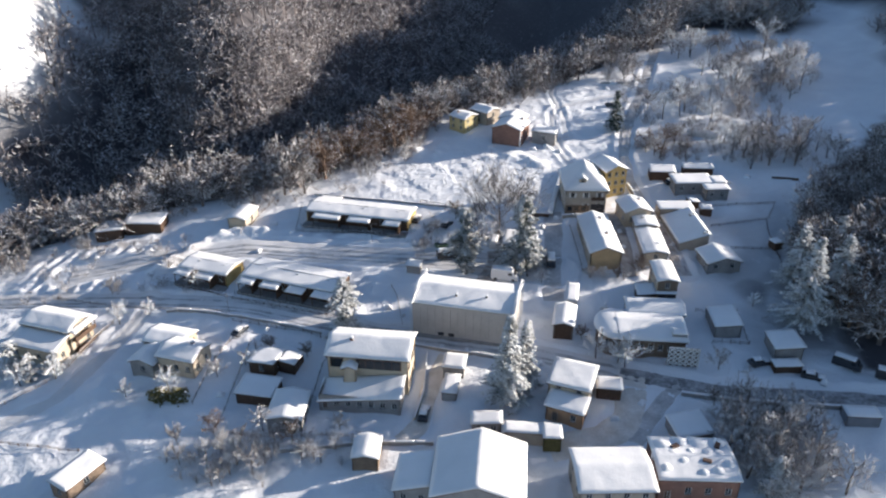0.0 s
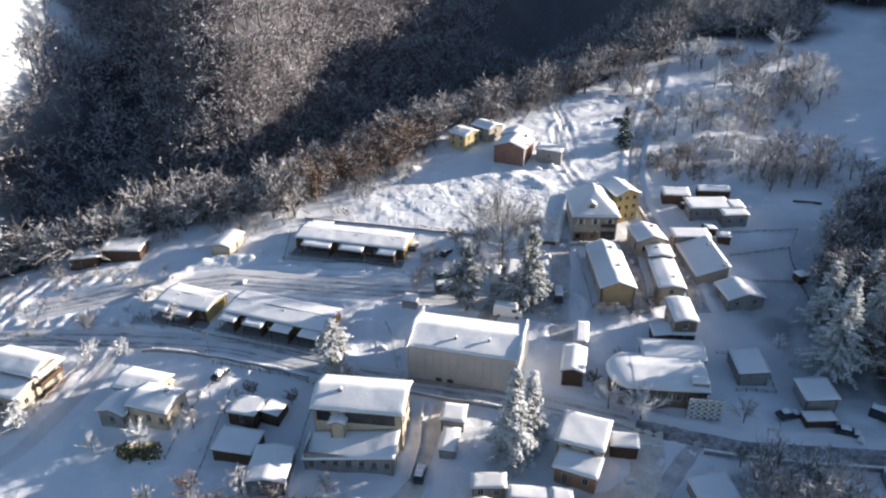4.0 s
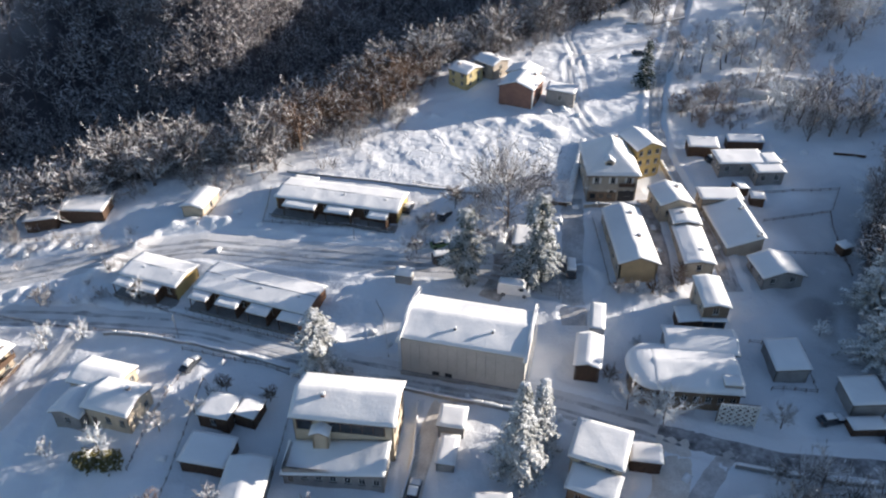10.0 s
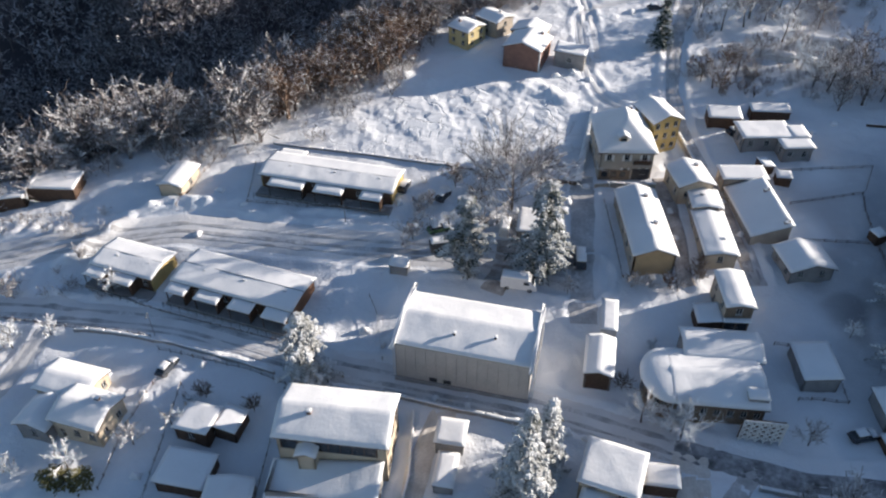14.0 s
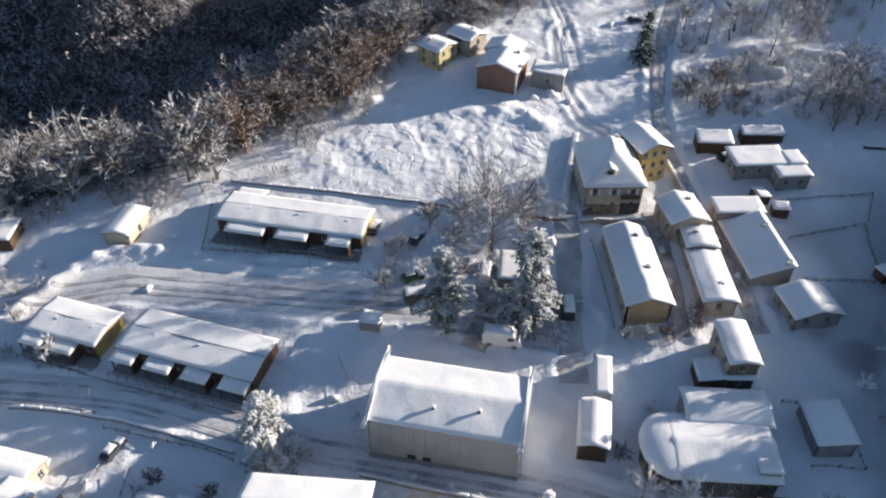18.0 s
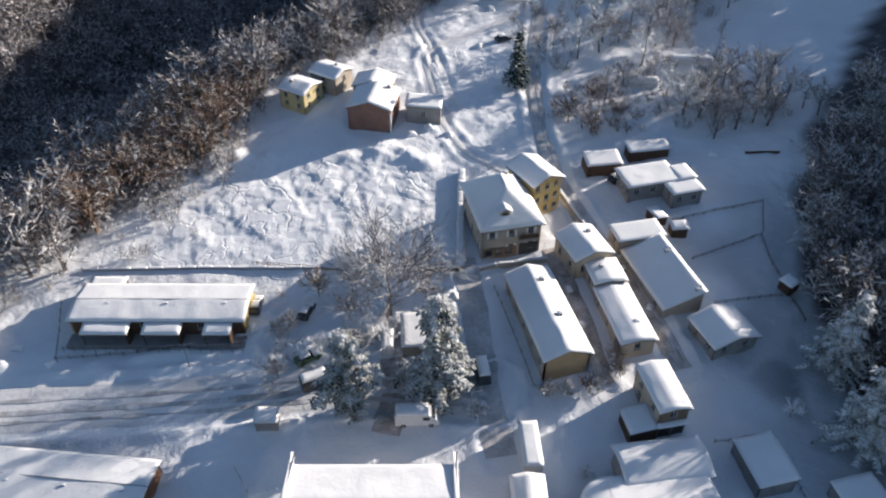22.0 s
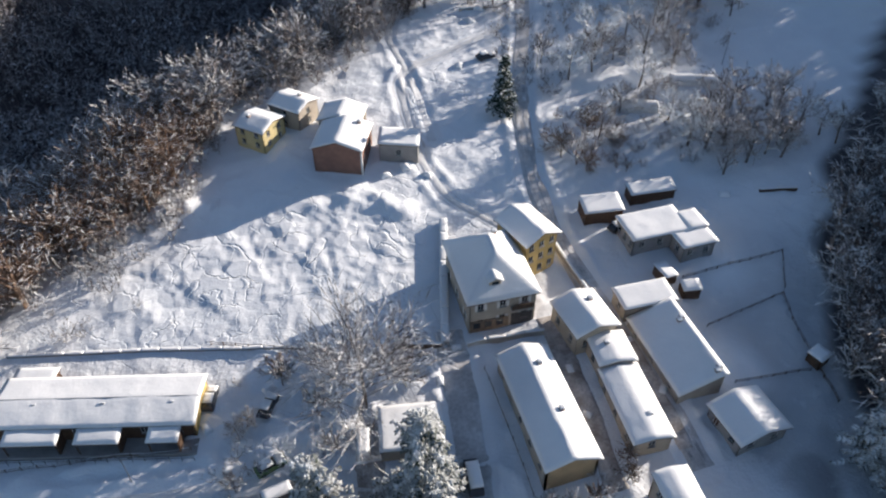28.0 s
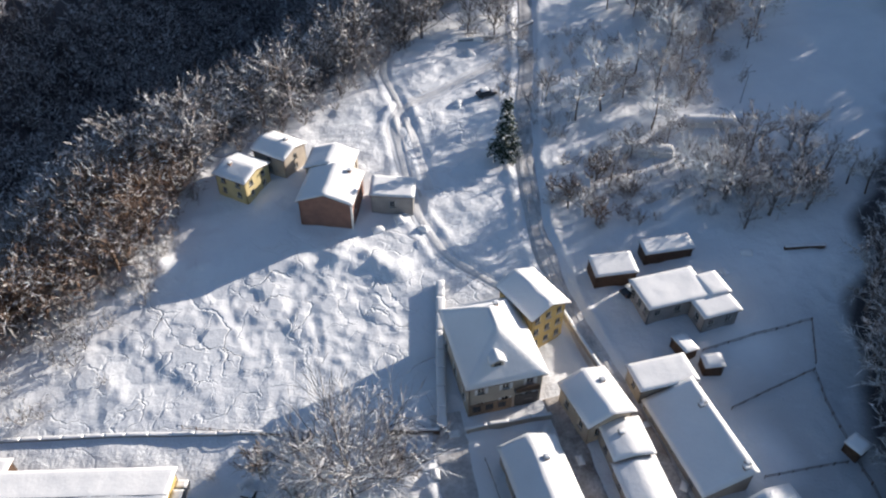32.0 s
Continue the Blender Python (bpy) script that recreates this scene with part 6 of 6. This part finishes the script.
# pale concrete lattice beside the restaurant
lat = thing("lattice_fence", on_ground(43.1, 117.8, -7, 0.5), "pale concrete lattice fence beside the restaurant", "fence")
for i in range(5):
    for j in range(4):
        for a in (42, -42):
            part("bar", boxed(-0.8, 0.8, -0.07, 0.07, -0.12, 0.12), WHITE, lat).matrix_basis = pose(0.6 + 1.15 * i, 0.05 if a > 0 else -0.05, 0.3 + 1.0 * j, 0, a, 0)
for i in range(6):
    part("post", boxed(-0.08, 0.08, -0.1, 0.1, -1.8, 3.75), WHITE, lat).matrix_basis = pose(0.02 + 1.15 * i, 0, 0)
# Added dark sheet: gives the lattice gaps the shade from under the terrace.
part("lattice_shade", boxed(-0.05, 5.85, 0.5, 0.6, -1.8, 3.6), WOOD, lat, "dark panel standing for the shade under the terrace")
part("top_rail", boxed(-0.05, 5.85, -0.1, 0.1, 3.75, 3.9), WHITE, lat)


def lamp_post(x, y, h, yaw):
    root = thing("street_lamp", on_ground(x, y, yaw), "slim grey street lamp beside the lane", "street lamp", "street lamps")
    bm = bmesh.new()
    bmesh.ops.create_cone(bm, cap_ends=True, segments=8, radius1=0.09, radius2=0.05, depth=h + 0.4)
    part("pole", bm, METAL, root).matrix_basis = pose(0, 0, h / 2 - 0.2)
    part("arm", boxed(0, 1.1, -0.03, 0.03, h - 0.06, h), METAL, root)
    part("lamp_head", boxed(0.8, 1.4, -0.12, 0.12, h - 0.14, h - 0.02, 0.03), METAL, root)


for x, y, h, yaw in ((21.5, 147.0, 5.5, 0), (66.0, 240.0, 6, 180), (-47.5, 139.5, 5.5, -80), (-18, 166, 5, 0), (104, 229, 7, 0), (62.8, 104, 5, 90)):
    lamp_post(x, y, h, yaw)

# polytunnels on the sunny bank
for i, (x, y, l) in enumerate(((79.5, 220.4, 9.0), (94.5, 224.6, 9.5))):
    root = thing("polytunnel", on_ground(x, y, -18), "long polytunnel rounded over with snow", "polytunnel", "polytunnels")
    part("cover", loft([[(u, 1.5 * math.cos(a), 1.6 * math.sin(a) - 0.1) for a in np.linspace(math.pi, 0, 11)] for u in np.linspace(-l / 2, l / 2, 8)]), WHITE, root, smooth=False)
    part("snow_cover", cap_mesh(l, 2.4, 1.1, lambda u, v: 0.5 * (1 - (v / 1.2) ** 2), 0.3, -0.2, 0.4), SNOW_ROOF, root, "rounded snow cover", True)

# ---- garden clutter ----
for label, pts, h in (("plank fence along the village road", ((-92, 150.5), (-76, 145.5), (-60, 141.5), (-48, 139.0)), 0.8), ("garden fence between the plots", ((-44, 133.5), (-47, 122), (-48, 112)), 0.9), ("garden fence beside the garden hut", ((-40.5, 129.5), (-40.8, 118), (-41.5, 106)), 0.9),
                      ("garden fence below the large house", ((-25.4, 108.5), (-24.5, 121), (-22.8, 127.5)), 0.9), ("fence at the foot of the plots", ((-92, 108), (-78, 104), (-66, 102)), 0.8), ("fence beside the prefab homes", ((-63.8, 158.5), (-61.8, 150.2), (-46, 144.2), (-22, 136.4)), 0.7),
                      ("yard fence beside the hall", ((-9, 133.5), (-10.5, 143), (-12, 147)), 0.8), ("lane fence beside the long shed", ((31.8, 149.6), (31.6, 169.5)), 0.8), ("fence of the shaded plot", ((54, 124.5), (61, 123.6), (62, 134), (53.5, 134.8)), 0.9)):
    fence(label, pts, h, WOOD)
low_wall("snow-capped wall along the village road", ((-62, 141.4), (-44, 137.6), (-26, 131.2)), 0.6, CONCRETE, 0.3, 0.35)
low_wall("retaining wall along the wet road", ((44, 110.2), (58, 106.8), (76, 104.4)), 0.9, CONCRETE, 0.35, 0.4)
low_wall("wall of the drive beside the large house", ((-3.6, 123.5), (-4.0, 113), (-5.5, 106)), 0.7, CREAM, 0.3, 0.35)
low_wall("yard wall below the sheds", ((-30, 99.2), (-12, 100.4), (-2, 100.0)), 0.8, CONCRETE, 0.3, 0.4)


def covered_heap(label, x, y, r, h, under, seed):
    """A stack or heap under a rounded, uneven cap of snow."""
    root = thing("snowy_heap", on_ground(x, y, 47 * seed), label, "heap", "snow-covered heaps")
    part("core", boxed(-r * 0.62, r * 0.62, -r * 0.36, r * 0.36, -0.3, h * 0.5, 0.06), under, root)
    part("snow_cover", cap_mesh(r * 1.7, r * 1.15, h * 0.12, lambda u, v: h * 0.55 * (max(0, 1 - (u / r / 0.86) ** 2) * max(0, 1 - (v / r / 0.58) ** 2)) ** 0.5, 0.4, -0.35, 0.22, 0.12), SNOW_ROOF, root, "rounded cap of snow", True)


heaps = ((-12.4, 139.6, 0.9, 1.3), (-9.0, 136.4, 0.6, 1.0), (4.5, 124.4, 0.7, 1.2), (8.5, 122.9, 0.6, 1.1), (11.5, 121.5, 0.7, 1.3), (-0.5, 126.2, 0.6, 1.0), (19.0, 119.5, 0.8, 1.2), (21.5, 118.2, 0.7, 1.1), (-25, 130.2, 0.8, 1.1), (-38, 133.4, 0.7, 1.2), (-8, 171, 1.0, 1.2), (-3, 167.6, 0.9, 1.1), (1.0, 175, 1.0, 1.3), (6.5, 172.8, 1.0, 1.2), (9.8, 166.2, 1.1, 1.3), (16.5, 158, 0.9, 1.1),
         (22.5, 172, 1.0, 1.4), (24.8, 169.4, 0.9, 1.2), (20.2, 174.2, 0.8, 1.0), (28.8, 174.5, 0.8, 1.2), (40.8, 171.4, 0.9, 1.2), (43.4, 166, 0.8, 1.1), (42.6, 158, 0.7, 1.0), (53.8, 168.5, 0.7, 1.1), (54.6, 159, 0.8, 1.0), (31, 216, 1.2, 1.3), (34.4, 213, 1.0, 1.2), (27, 214.6, 1.1, 1.2), (50, 245, 1.3, 1.4), (57.5, 262, 1.5, 1.5), (61, 266, 1.3, 1.4), (69.5, 262, 1.4, 1.3), (73, 192, 0.9, 1.2), (78.5, 190.5, 0.9, 1.0), (84, 193, 1.0, 1.1),
         (-75, 168, 1.1, 1.2), (-46, 164, 0.9, 1.1), (-88, 166.5, 1.1, 1.2), (-44.5, 176.5, 1.0, 1.3), (-38.8, 172, 0.9, 1.1), (-53, 131.6, 0.8, 1.1), (-46, 127.6, 0.8, 1.0), (-43, 113.8, 0.8, 1.1), (-22.6, 113.2, 0.8, 1.1), (-20.4, 105.2, 0.9, 1.2), (15.2, 103.6, 0.8, 1.2), (30.6, 104.8, 0.9, 1.0), (36.4, 108.6, 0.9, 1.2), (46.5, 104.6, 1.0, 1.2), (48, 99, 1.1, 1.3), (47.4, 94.6, 1.1, 1.4), (71, 112, 0.9, 1.2))
for i, (x, y, r, h) in enumerate(heaps):
    h *= 0.72
    covered_heap(("stacked firewood under a rounded cap of snow", "garden table and boxes buried in snow", "heap of rubble covered with snow")[i % 3], x, y, r, h, (WOOD_L, WOOD, CONCRETE)[i % 3], i)

fence("dark garden fence in front of the long shed", ((-38.6, 184.5), (-38.2, 172.6), (-24, 170.6), (-10.2, 168.4)), 0.9, WOOD, 2, 2.0)
low_wall("dark low wall at the meadow's far edge", ((90.4, 192.0), (97.2, 190.8)), 0.6, WOOD, 0.5, 0.2)
